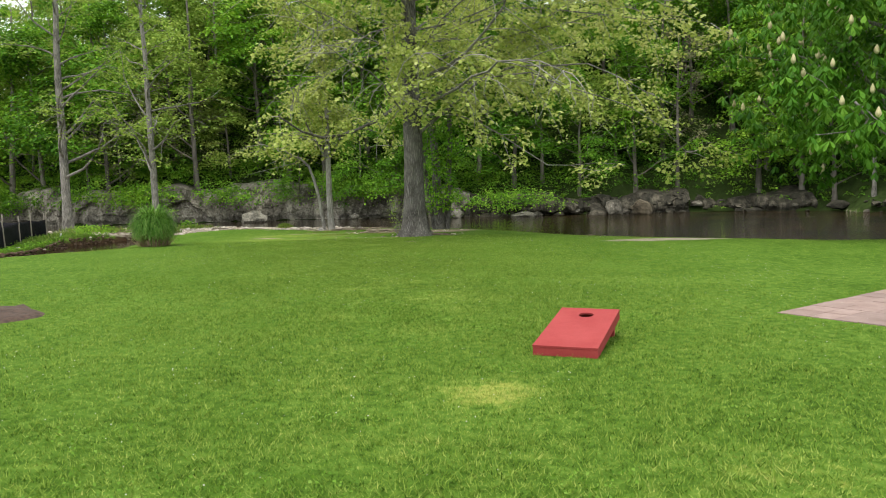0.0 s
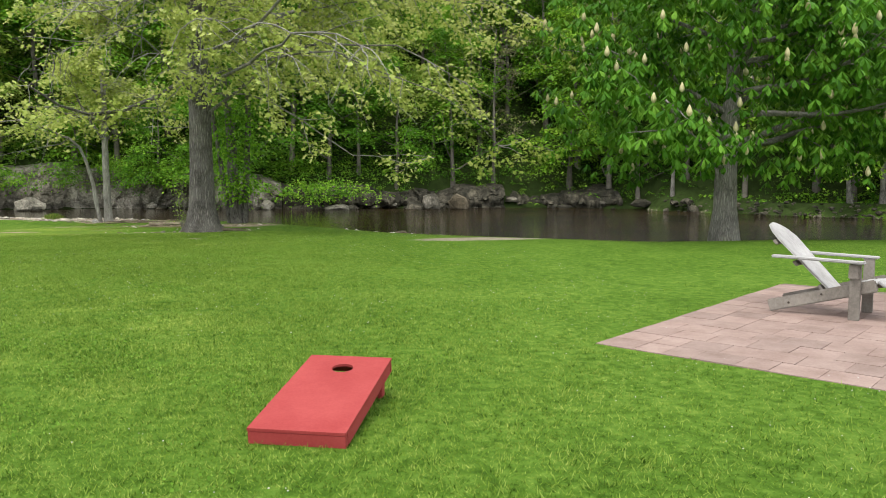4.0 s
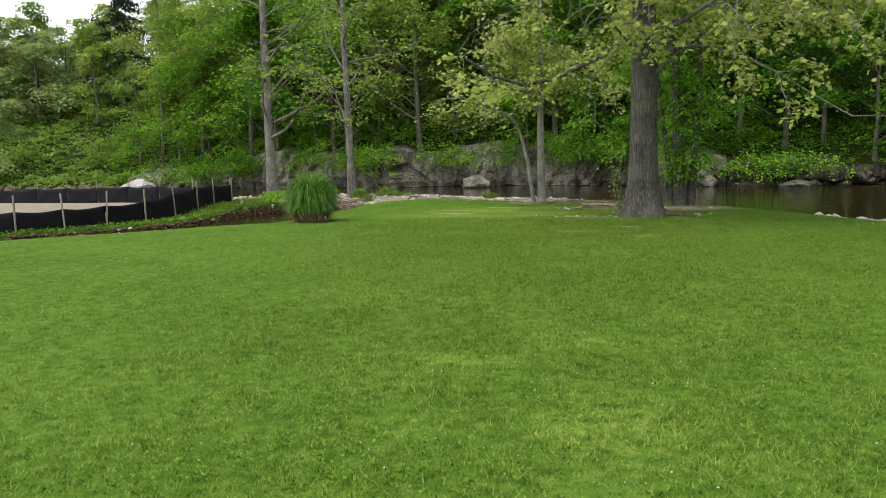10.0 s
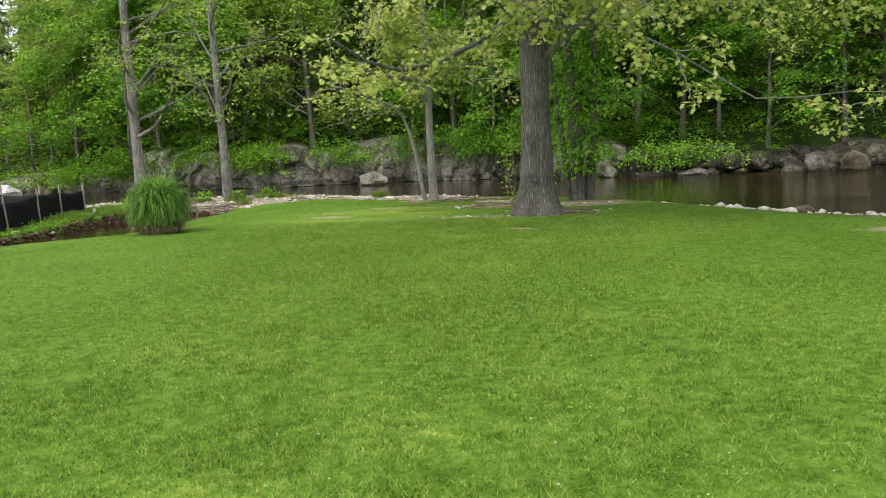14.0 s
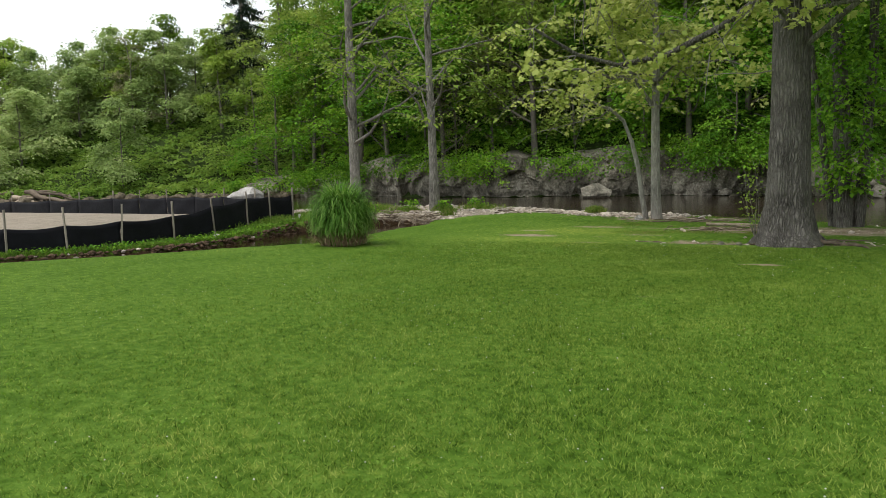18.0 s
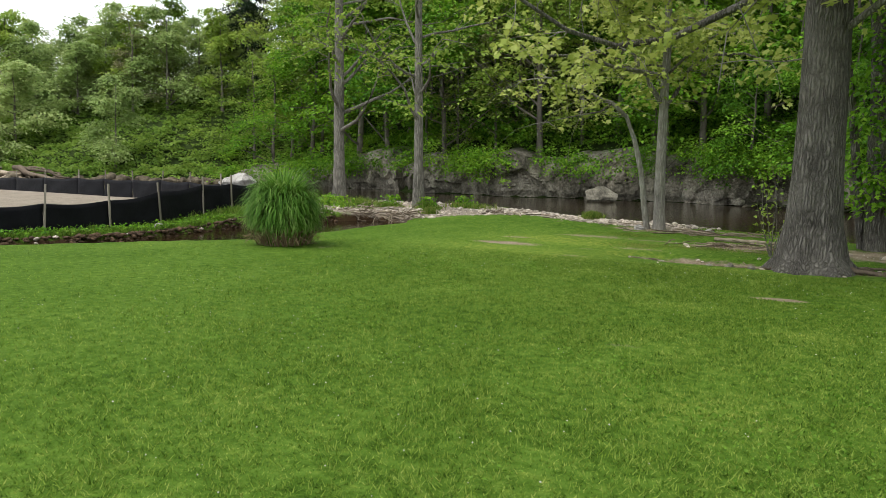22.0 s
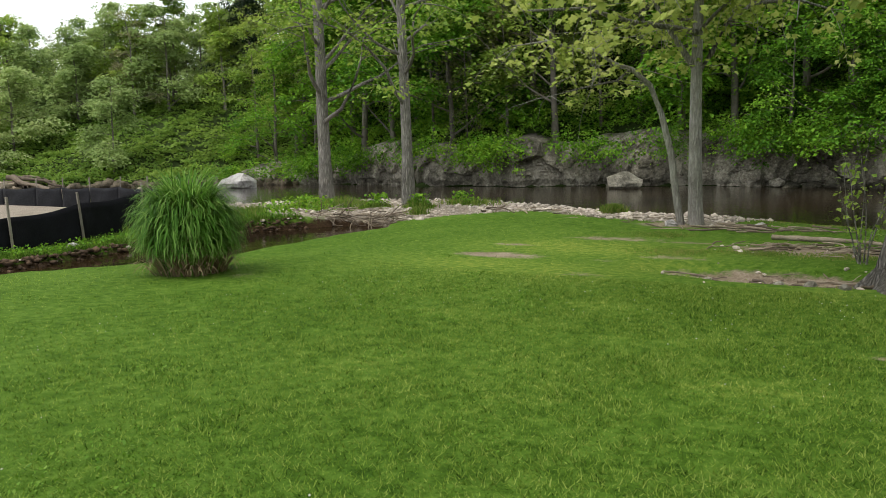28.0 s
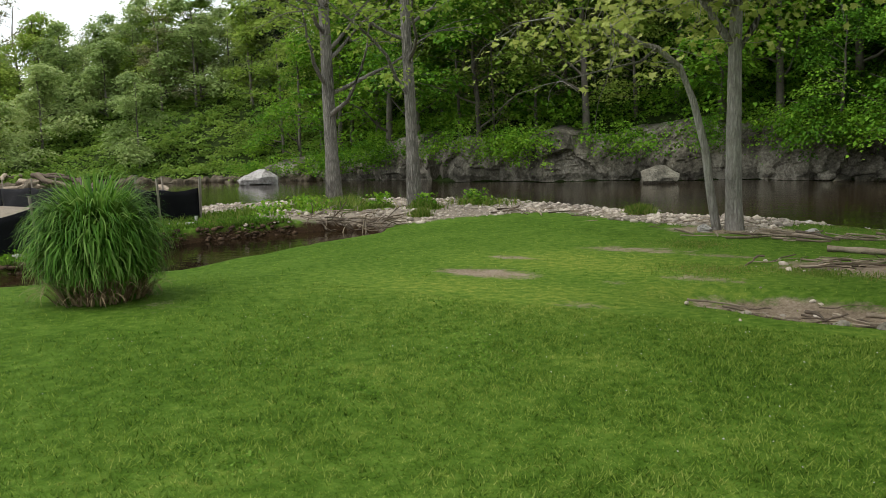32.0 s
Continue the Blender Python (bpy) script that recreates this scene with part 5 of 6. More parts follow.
def cornhole():
    o = Vector((1.0, 6.2, 0))
    ax = Vector((1.568 - 1.0, 5.982 - 6.2, 0)).normalized()
    ay = Vector((-ax.y, ax.x, 0))
    c = o + ax * 0.305
    m = Matrix(((ax.x, ay.x, 0, c.x), (ax.y, ay.y, 0, c.y), (0, 0, 1, ground_z(c.x, c.y)), (0, 0, 0, 1)))
    top = empty("cornhole_board", m)
    tilt = math.asin((0.262 - 0.10) / 1.22)
    T = Matrix.Translation((0, 0, 0.10)) @ Matrix.Rotation(tilt, 4, "X")
    # the deck with its round hole
    W, Ln, th = 0.61, 1.22, 0.018
    hx, hy, hr = 0.0, Ln - 0.23, 0.076
    bm = bmesh.new()
    ring, edge = [], []
    K = 48
    for i in range(K):
        a = 2 * math.pi * i / K
        ring.append((hx + hr * math.cos(a), hy + hr * math.sin(a)))
        dx, dy = math.cos(a), math.sin(a)
        s = min((W / 2) / abs(dx) if abs(dx) > 1e-6 else 9, ((Ln - hy) if dy > 0 else hy) / abs(dy) if abs(dy) > 1e-6 else 9)
        edge.append((hx + dx * s, hy + dy * s))
    corners = [(-W / 2, 0), (W / 2, 0), (W / 2, Ln), (-W / 2, Ln)]
    for cx, cy in corners:
        j = min(range(K), key=lambda i: (edge[i][0] - cx) ** 2 + (edge[i][1] - cy) ** 2)
        edge[j] = (cx, cy)
    rows = [[bm.verts.new((x, y, z)) for x, y in pts] for pts, z in ((ring, -th), (ring, 0), (edge, 0), (edge, -th))]
    for a, b in zip(rows, rows[1:] + rows[:1]):
        for i in range(K):
            bm.faces.new((a[i], a[(i + 1) % K], b[(i + 1) % K], b[i]))
    bmesh.ops.recalc_face_normals(bm, faces=bm.faces)
    bmesh.ops.transform(bm, matrix=T, verts=bm.verts)
    part("deck", bm, M_RED, top)
    for nm, size, at in (("front_rail", (0.606, 0.038, 0.085), (0, 0.021, -0.0625)), ("back_rail", (0.606, 0.038, 0.085), (0, 1.199, -0.0625)), ("side_rail", (0.038, 1.13, 0.085), (-0.284, 0.61, -0.0625)), ("side_rail", (0.038, 1.13, 0.085), (0.284, 0.61, -0.0625))):
        part(nm, box_bm(size, at, None, 0.004), M_RED, top).data.transform(T)
    for s in (-1, 1):
        part("leg", box_bm((0.036, 0.085, 0.23), (s * 0.245, 1.12, 0.105), None, 0.006), M_RED, top)
    tagged(top, "red painted wooden cornhole board lying on the lawn", "cornhole board")


cornhole()


def silt_fence(name, pts, height, label, sag=0.06, tops=()):
    """Stakes with black cloth stretched between them."""
    rng = np.random.default_rng(len(pts))
    x0, y0 = pts[0]
    top = empty(name, pose(x0, y0, ground_z(x0, y0)))
    g0 = ground_z(x0, y0)
    for x, y in pts:
        z = ground_z(x, y)
        tx, ty = rng.normal(0, 2.2, 2)
        bm = box_bm((0.042, 0.042, height + 0.4), (0, 0, height / 2 - 0.1), None, 0.004)
        ob = part("stake", bm, M_STAKE, top)
        ob.matrix_basis = pose(x - x0, y - y0, z - g0, tx, ty, rng.uniform(0, 90))
    tops = tuple(tops) + (height * 0.74,) * (len(pts) - len(tops))
    for (ax, ay), (bx, by), ta, tb in zip(pts, pts[1:], tops, tops[1:]):
        nu, nv = 14, 7
        U, V = np.meshgrid(np.linspace(0, 1, nu), np.linspace(0, 1, nv))
        d = np.array([bx - ax, by - ay])
        nrm = np.array([-d[1], d[0]]) / np.hypot(*d)
        bulge = (0.05 * np.sin(np.pi * U) + 0.02 * np.sin(9 * U + 5 * V + ax)) * (1 - 0.4 * V) + 0.026
        X, Y = ax + U * d[0] + nrm[0] * bulge, ay + U * d[1] + nrm[1] * bulge
        zb = land(X, Y) - 0.08
        zt = ta + U * (tb - ta) - sag * np.sin(np.pi * U)
        Z = zb + V * (zt + 0.08)
        i = np.arange(nv - 1)[:, None] * nu + np.arange(nu - 1)[None]
        f = np.stack([i, i + 1, i + nu + 1, i + nu], -1).reshape(-1, 4)
        ob = part_mesh("cloth", mesh_of("cloth", np.stack([X - x0, Y - y0, Z - g0], -1), f, M_FABRIC), top)
        so = ob.modifiers.new("thickness", "SOLIDIFY")
        so.thickness = 0.004
    tagged(top, label, "silt fence")


silt_fence("silt_fence", [(-27.5, 16.0), (-25, 17.2), (-22.6, 18.4), (-20.6, 19.5), (-18.7, 20.7), (-17.3, 21.9), (-16.8, 23.1), (-16.6, 24.5), (-16.6, 26.2), (-16.7, 27.8), (-17.2, 29.7), (-17.5, 31.1), (-17.45, 32.2)], 0.97, "black silt fence on grey stakes along the creek", tops=(0.62, 0.62, 0.62, 0.62, 0.62, 0.62, 0.62, 0.63, 0.66, 0.84, 0.84, 0.8, 0.8))
silt_fence("silt_fence", [(-17.7, 32.4), (-19.7, 32.8), (-22, 33.5), (-24, 33.9), (-26, 34.2), (-28, 34.4), (-30, 34.6), (-33, 35.0), (-36, 35.5), (-40, 36), (-45, 36.5)], 0.97, "far run of black silt fence round the sandy pad")

# ---- patio ----
PU, PV = Vector((0.80, 0.60, 0)), Vector((0.60, -0.80, 0))
PO = Vector((4.37, 8.9, 0))
PATIO_Z = -0.142


def patio():
    top = empty("patio", pose(PO.x, PO.y, PATIO_Z))
    bm = bmesh.new()
    bmesh.ops.create_cube(bm, size=1)
    bmesh.ops.scale(bm, vec=(6.0, 7.4, 0.2), verts=bm.verts)
    bmesh.ops.translate(bm, vec=(3.0, 3.7, -0.072), verts=bm.verts)
    bmesh.ops.transform(bm, matrix=Matrix(((PU.x, PV.x, 0, 0), (PU.y, PV.y, 0, 0), (0, 0, 1, 0), (0, 0, 0, 1))), verts=bm.verts)
    bmesh.ops.recalc_face_normals(bm, faces=bm.faces)
    part("bed", bm, M_JOINT, top)
    rng = random.Random(4)
    rowh = 0.41
    shapes = {}
    for r in range(int(6.0 / rowh)):
        v, k = 0.0, 0
        while v < 7.2:
            w = rng.choice((0.30, 0.41, 0.41, 0.41))
            w = min(w, 7.38 - v)
            if w < 0.1:
                break
            key = round(w, 2)
            if key not in shapes:
                b = box_bm((rowh - 0.0025, key - 0.0025, 0.06), (0, 0, 0), None, 0.0025)
                me = bpy.data.meshes.new("paver")
                b.to_mesh(me)
                b.free()
                me.materials.append(M_PAVER)
                shapes[key] = me
            c = PU * (r * rowh + rowh / 2 + 0.01) + PV * (v + w / 2)
            ob = new("paver", shapes[key])
            ob.parent = top
            ob.matrix_basis = pose(c.x, c.y, 0.012 + rng.uniform(-0.003, 0.003), rng.uniform(-0.3, 0.3), rng.uniform(-0.3, 0.3), math.degrees(math.atan2(PU.y, PU.x)))
            v += w
    tagged(top, "patio of pinkish concrete pavers set in the lawn", "patio", kind="structure")


patio()


def back_board(fa, fb):
    """One board of a fanned back: it widens upwards and ends on a common arch."""
    bm = bmesh.new()
    rows = []
    for f in (fa, (fa + fb) / 2, fb):
        g = 2 * f - 1
        top = 0.97 * (1 - 0.16 * g * g - 0.10 * g ** 6)
        col = []
        for k in range(8):
            h = top * k / 7
            wide = 0.42 + 0.20 * min(h / 0.8, 1.0) - 0.04 * max(0, h - 0.8) / 0.17
            x = g * wide / 2
            col.append((bm.verts.new((x, 0.012 + 0.02 * g * g, h)), bm.verts.new((x, -0.010 + 0.02 * g * g, h))))
        rows.append(col)
    for a, b in zip(rows, rows[1:]):
        for k in range(7):
            bm.faces.new((a[k][0], b[k][0], b[k + 1][0], a[k + 1][0]))
            bm.faces.new((a[k][1], a[k + 1][1], b[k + 1][1], b[k][1]))
        for k in (0, 7):
            bm.faces.new((a[k][0], a[k][1], b[k][1], b[k][0]))
    for c in (rows[0], rows[-1]):
        for k in range(7):
            bm.faces.new((c[k][0], c[k + 1][0], c[k + 1][1], c[k][1]))
    bmesh.ops.recalc_face_normals(bm, faces=bm.faces)
    return bm


def adirondack(x, y, turn, paint, frame_mat, label):
    """Seat, fanned back, flat arms; it faces +y before it is turned."""
    S = Matrix.Scale(1.17, 4)
    top = empty("adirondack_chair", pose(x, y, PATIO_Z + 0.042, 0, 0, turn))

    def put(nm, bm, mat):
        bmesh.ops.transform(bm, matrix=S, verts=bm.verts)
        part(nm, bm, mat, top)

    for s in (-1, 1):
        put("front_leg", box_bm((0.04, 0.105, 0.59), (s * 0.305, 0.30, 0.295), None, 0.006), frame_mat)
        bm = box_bm((0.032, 1.08, 0.13), (s * 0.265, -0.03, 0.215), Matrix.Rotation(0.29, 4, "X"), 0.012)
        for v in bm.verts:
            v.co.z = max(v.co.z, 0.0)
        bmesh.ops.transform(bm, matrix=S, verts=bm.verts)
        beam = part("stringer", bm, frame_mat, top)
        for by, bz in ((-0.34, 0.115), (-0.02, 0.235)):
            bolt = bmesh.new()
            bmesh.ops.create_cone(bolt, cap_ends=True, segments=10, radius1=0.012, radius2=0.008, depth=0.012)
            bmesh.ops.transform(bolt, matrix=S @ Matrix.Translation((s * 0.287, by, bz)) @ Matrix.Rotation(s * math.pi / 2, 4, "Y"), verts=bolt.verts)
            part("bolt", bolt, M_IRON, beam, "dark rusted bolt head")
        put("arm", box_bm((0.13, 0.90, 0.026), (s * 0.335, -0.06, 0.605), Matrix.Rotation(-0.02, 4, "X"), 0.011), paint)
        put("arm_bracket", box_bm((0.03, 0.10, 0.15), (s * 0.34, 0.29, 0.50), None, 0.01), frame_mat)
    for k in range(6):
        u = k / 5
        put("seat_slat", box_bm((0.54, 0.092, 0.024), (0, 0.53 - u * 0.46, 0.385 - 0.13 * u + 0.03 * math.sin(u * 3.1)), Matrix.Rotation(0.55 * (u - 0.2) + (-0.5 if k == 0 else 0.1), 4, "X"), 0.008), paint)
    lean = Matrix.Translation((0, 0.04, 0.245)) @ Matrix.Rotation(radians(44), 4, "X")
    n = 5
    for k in range(n):
        bm = back_board((k + 0.02) / n, (k + 0.98) / n)
        bmesh.ops.transform(bm, matrix=lean, verts=bm.verts)
        put("back_slat", bm, paint)
    for h in (0.10, 0.44, 0.74):
        bm = box_bm((0.60 if h > 0.2 else 0.44, 0.03, 0.06), (0, -0.03, h), None, 0.006)
        bmesh.ops.transform(bm, matrix=lean, verts=bm.verts)
        put("back_rail", bm, frame_mat)
    tagged(top, label, "chair", "chairs round the fire pit")


adirondack(7.95, 9.93, -142, M_CHAIR, M_CHAIR_GREY, "weathered white adirondack chair with bare grey legs on the patio")
adirondack(9.98, 10.22, 163, M_CHAIR, M_CHAIR_GREY, "weathered white adirondack chair behind the fire pit")
adirondack(8.25, 7.17, -66, M_CHAIR_BROWN, M_CHAIR_GREY, "brown stained adirondack chair seen from behind")


def fire_pit(x, y):
    top = empty("fire_pit", pose(x, y, PATIO_Z + 0.042))
    n = 14
    for row in range(3):
        for k in range(n):
            a = 2 * math.pi * (k + 0.5 * (row % 2)) / n
            bm = box_bm((0.29, 0.2, 0.15), (0, 0, 0), None, 0.015)
            ob = part("block", bm, M_STONEBLOCK, top)
            ob.matrix_basis = pose(0.68 * math.cos(a), 0.68 * math.sin(a), 0.076 + row * 0.152, 0, 0, math.degrees(a) + 90)
    for k in range(12):
        a = 2 * math.pi * k / 12
        ob = part("capstone", box_bm((0.36, 0.28, 0.06), (0, 0, 0), None, 0.012), M_STONEBLOCK, top)
        ob.matrix_basis = pose(0.69 * math.cos(a), 0.69 * math.sin(a), 0.488, 0, 0, math.degrees(a) + 90)
    tagged(top, "round fire pit of grey stone blocks on the patio", "fire pit")


fire_pit(9.28, 7.88)


# ---- ground cover ----
def blade_material():
    m, n, l = nodes_of("lawn_blade")
    g = n.new("ShaderNodeNewGeometry")
    f = grass_color(n, l, g.outputs["Position"])
    f = maths(n, l, "ADD", f, maths(n, l, "MULTIPLY", maths(n, l, "SUBTRACT", g.outputs["Random Per Island"], 0.42), 0.62))
    col = ramp(n, [(0.16, (0.032, 0.072, 0.008)), (0.34, (0.071, 0.143, 0.0145)), (0.5, (0.120, 0.207, 0.024)), (0.66, (0.184, 0.272, 0.041)), (0.82, (0.25, 0.34, 0.07)), (1.0, (0.40, 0.42, 0.12))])
    l.new(f, col.inputs[0])
    p = n.new("ShaderNodeBsdfPrincipled")
    l.new(col.outputs[0], p.inputs["Base Color"])
    p.inputs["Roughness"].default_value, p.inputs["Specular IOR Level"].default_value = 0.7, 0.04
    t = n.new("ShaderNodeBsdfTranslucent")
    l.new(col.outputs[0], t.inputs["Color"])
    mx = n.new("ShaderNodeMixShader")
    mx.inputs[0].default_value = 0.35
    l.new(p.outputs[0], mx.inputs[1])
    l.new(t.outputs[0], mx.inputs[2])
    o = n.new("ShaderNodeOutputMaterial")
    l.new(mx.outputs[0], o.inputs[0])
    return m


M_BLADE = blade_material()
BARE = ((-2.95, 28.25, 1.4, 0.6), (-2.7, 30.7, 1.4, 0.6), (-7.1, 28.6, 0.6, 0.26), (-1.25, 24.3, 0.35, 0.14), (-1.2, 27.75, 0.9, 0.7), (-9.98, 24.98, 0.6, 0.6), (-0.2, 30.9, 1.8, 1.4), (7.0, 23.4, 2.4, 0.6))


def lawn_blades(name, n, x0, x1, y0, y1, length, width, seed, power=1.0):
    rng = np.random.default_rng(seed)
    y = rng.uniform(y0, y1, n)
    x = rng.uniform(x0, x1, n) if power == 1.0 else np.interp(y, [0, 6, 20, 30], [0.3, 0.0, -2.0, -3.5]) + rng.normal(0, power, n)
    keep = (shore_y(x) - y > np.interp(x, [-13, -8, -5, -4, 0], [11, 7, 7.2, 2.4, 1.2])) & (creek_gap(x, y) > 0.3)
    u, v = 0.8 * (x - 4.37) + 0.6 * (y - 8.9), 0.6 * (x - 4.37) - 0.8 * (y - 8.9)
    keep &= ~((u > -0.02) & (u < 6.02) & (v > -0.02) & (v < 7.42))
    for cx, cy, rx, ry in BARE:
        keep &= ((x - cx) / rx) ** 2 + ((y - cy) / ry) ** 2 > rng.uniform(0.5, 1.3, n)
    # under the board nothing shows
    x, y = x[keep], y[keep]
    n = len(x)
    z = land(x, y) - 0.004
    a = rng.uniform(0, 2 * np.pi, n)
    lean = np.clip(rng.normal(0.98, 0.28, n), 0.2, 1.5)
    tuft = (1.0 + 0.35 * mottle(x, y, 0.13, 1) + 0.3 * mottle(x, y, 0.45, 2)) * rng.uniform(0.7, 1.3, n)
    L = rng.uniform(0.55, 1.25, n) * length * tuft
    w = width * rng.uniform(0.7, 1.3, n)
    b = a - np.pi / 2 + rng.normal(0, 0.5, n)
    px, py = np.cos(b) * w / 2, np.sin(b) * w / 2
    tx, ty, tz = np.cos(a) * np.sin(lean) * L, np.sin(a) * np.sin(lean) * L, np.cos(lean) * L
    p = np.stack([x, y, z], -1)
    v = np.stack([p - np.stack([px, py, 0 * px], -1), p + np.stack([px, py, 0 * px], -1), p + np.stack([tx, ty, tz], -1)], 1)
    me = mesh_of(name, v.reshape(-1, 3), np.arange(3 * n).reshape(-1, 3), M_BLADE, smooth=False)
    at = me.attributes.new("dry", "FLOAT", "POINT")
    at.data.foreach_set("value", np.repeat(dryness(x, y), 3).astype(np.float32))
    tagged(new(name, me), "short mown green grass", "grass", kind="stuff")


lawn_blades("lawn_grass", 900000, -7.0, 5.5, 1.2, 27, 0.038, 0.0085, 61, 3.0)
lawn_blades("lawn_grass", 300000, -15, 16, 3, 36, 0.034, 0.009, 62)


def scatter_stones(name, n, place, size, seed, material, label, sub=1):
    """Rounded stones bedded in the bank, in one mesh."""
    rng = np.random.default_rng(seed)
    bm = bmesh.new()
    bmesh.ops.create_icosphere(bm, subdivisions=sub, radius=1.0)
    bv = np.array([v.co[:] for v in bm.verts])
    bf = np.array([[v.index for v in f.verts] for f in bm.faces])
    bm.free()
    x, y = place(rng, n)
    n = len(x)
    s = size[0] * (size[1] / size[0]) ** (rng.uniform(0, 1, n) ** 2.2)
    sc = np.stack([s * rng.uniform(0.8, 1.5, n), s * rng.uniform(0.7, 1.1, n), s * rng.uniform(0.4, 0.75, n)], -1)
    lump = 1 + 0.22 * rng.normal(0, 1, (n, len(bv), 1)).clip(-1.5, 1.5)
    v = bv[None] * lump * sc[:, None, :]
    a = rng.uniform(0, 2 * np.pi, n)
    c, q = np.cos(a)[:, None], np.sin(a)[:, None]
    v = np.stack([v[..., 0] * c - v[..., 1] * q, v[..., 0] * q + v[..., 1] * c, v[..., 2]], -1)
    v = v + np.stack([x, y, land(x, y) + 0.25 * sc[:, 2]], -1)[:, None, :]
    f = bf[None] + (np.arange(n) * len(bv))[:, None, None]
    me = mesh_of(name, v.reshape(-1, 3), f.reshape(-1, 3), material, smooth=True)
    tagged(new(name, me), label, "stones", kind="stuff")


def on_bar(rng, n):
    x = rng.uniform(-22, -4.2, n)
    top = np.interp(x, [-22, -19, -13.2, -12.6, -11, -10, -8.6, -6.8, -5, -4.2], [6, 11, 12, 11, 8, 7, 7, 7.4, 7.4, 4])
    y = shore_y(x) - rng.uniform(-0.3, 1, n) * top
    return x, y


def on_edge(rng, n):
    x = rng.uniform(-6, 14, n)
    y = shore_y(x) - np.abs(rng.normal(0, 0.5, n)) + 0.25
    return x, y


scatter_stones("gravel_bar", 8500, on_bar, (0.02, 0.105), 71, M_COBBLE, "pale washed cobbles and gravel on the river bar")
def on_point(rng, n):
    x = rng.uniform(28.5, 42, n)
    return x, far_y(x) + rng.normal(0.5, 0.55, n)


def by_hollow(rng, n):
    x = rng.uniform(-3.6, -0.6, n)
    return x, 27.62 - 0.16 * (x + 3.4) + rng.normal(0, 0.06, n)


def in_hollow(rng, n):
    x = rng.uniform(-4.2, 0.6, n)
    y = rng.choice((28.3, 30.8), n) + rng.normal(0, 0.35, n)
    return x, y


def by_creek(rng, n):
    """Along the foot of the bank on the far side of the creek."""
    i = rng.integers(2, 9, n)
    u = rng.uniform(0, 1, n)
    a, b = CREEK[i], CREEK[i + 1]
    d = b[:, :2] - a[:, :2]
    d = d / np.linalg.norm(d, axis=1)[:, None]
    off = a[:, 2] + u * (b[:, 2] - a[:, 2]) + rng.uniform(-0.02, 0.30, n)
    return a[:, 0] + u * (b[:, 0] - a[:, 0]) - d[:, 1] * off, a[:, 1] + u * (b[:, 1] - a[:, 1]) + d[:, 0] * off


scatter_stones("bank_clods", 1700, by_creek, (0.02, 0.085), 76, M_CLOD, "dark clods of earth broken from the creek bank")
scatter_stones("bank_stones", 60, by_creek, (0.03, 0.09), 77, M_COBBLE, "pale stones lodged in the creek bank")
def on_far_shore(rng, n):
    x = rng.uniform(-72, -44, n)
    return x, far_y(x) + rng.normal(0.4, 0.5, n)


scatter_stones("far_shore_rocks", 340, on_far_shore, (0.15, 0.75), 78, M_BROWNROCK, "tan rocks along the upstream far shore", 2)
scatter_stones("point_rocks", 420, on_point, (0.06, 0.22), 73, M_DARKROCK, "pale broken rocks along the downstream point")
scatter_stones("edge_stones", 9, by_hollow, (0.03, 0.07), 74, M_COBBLE, "flat pale stones along the edge of the hollow", 2)
scatter_stones("loose_stones", 130, in_hollow, (0.015, 0.08), 75, M_COBBLE, "loose stones on the washed earth")
scatter_stones("shore_stones", 560, on_edge, (0.05, 0.21), 72, M_SHORE, "pale stones along the water's edge")


# ---- rocks along the far bank ----
rng_rock = random.Random(9)
for k in range(64):
    x = -8 + 38 * k / 63 + rng_rock.uniform(-0.6, 0.6)
    big = rng_rock.uniform(0.18, 0.6) * (1.25 if 2 < x < 18 else 0.9)
    y = float(far_y(np.array([x]))[0]) + rng_rock.uniform(-0.2, 1.3)
    up = 0.0 if rng_rock.random() < 0.6 else rng_rock.uniform(0.2, 0.7)
    rock("boulder", 20 + k, x, y + up, WATER_Z + up + 0.05 * big, (big * rng_rock.uniform(0.9, 1.8), big * 0.8, big * rng_rock.uniform(0.4, 0.9)), M_DARKROCK if k % 5 else M_CLIFF, "dark mossy boulder at the foot of the far bank" if k % 5 else "grey boulder at the foot of the far bank", rng_rock.uniform(0, 90), "rocks along the far bank")
rock("boulder", 77, 14.6, 58.4, WATER_Z + 0.4, (0.95, 0.7, 0.75), M_BROWNROCK, "big rusty brown boulder leaning on the far bank", 25)
rock("boulder", 80, 12.5, 58.7, WATER_Z + 0.45, (0.7, 0.6, 0.75), M_CLIFF, "tall grey slab of rock leaning on the far bank", 40)
rock("boulder", 78, 5.6, 59.0, WATER_Z + 0.15, (0.85, 0.7, 0.27), M_BOULDER, "flat pale slab lying on the far bank", 5)
rock("boulder", 79, 0.4, 59.4, WATER_Z + 0.25, (0.5, 0.45, 0.42), M_BOULDER, "square pale boulder at the water below the vines", 15)


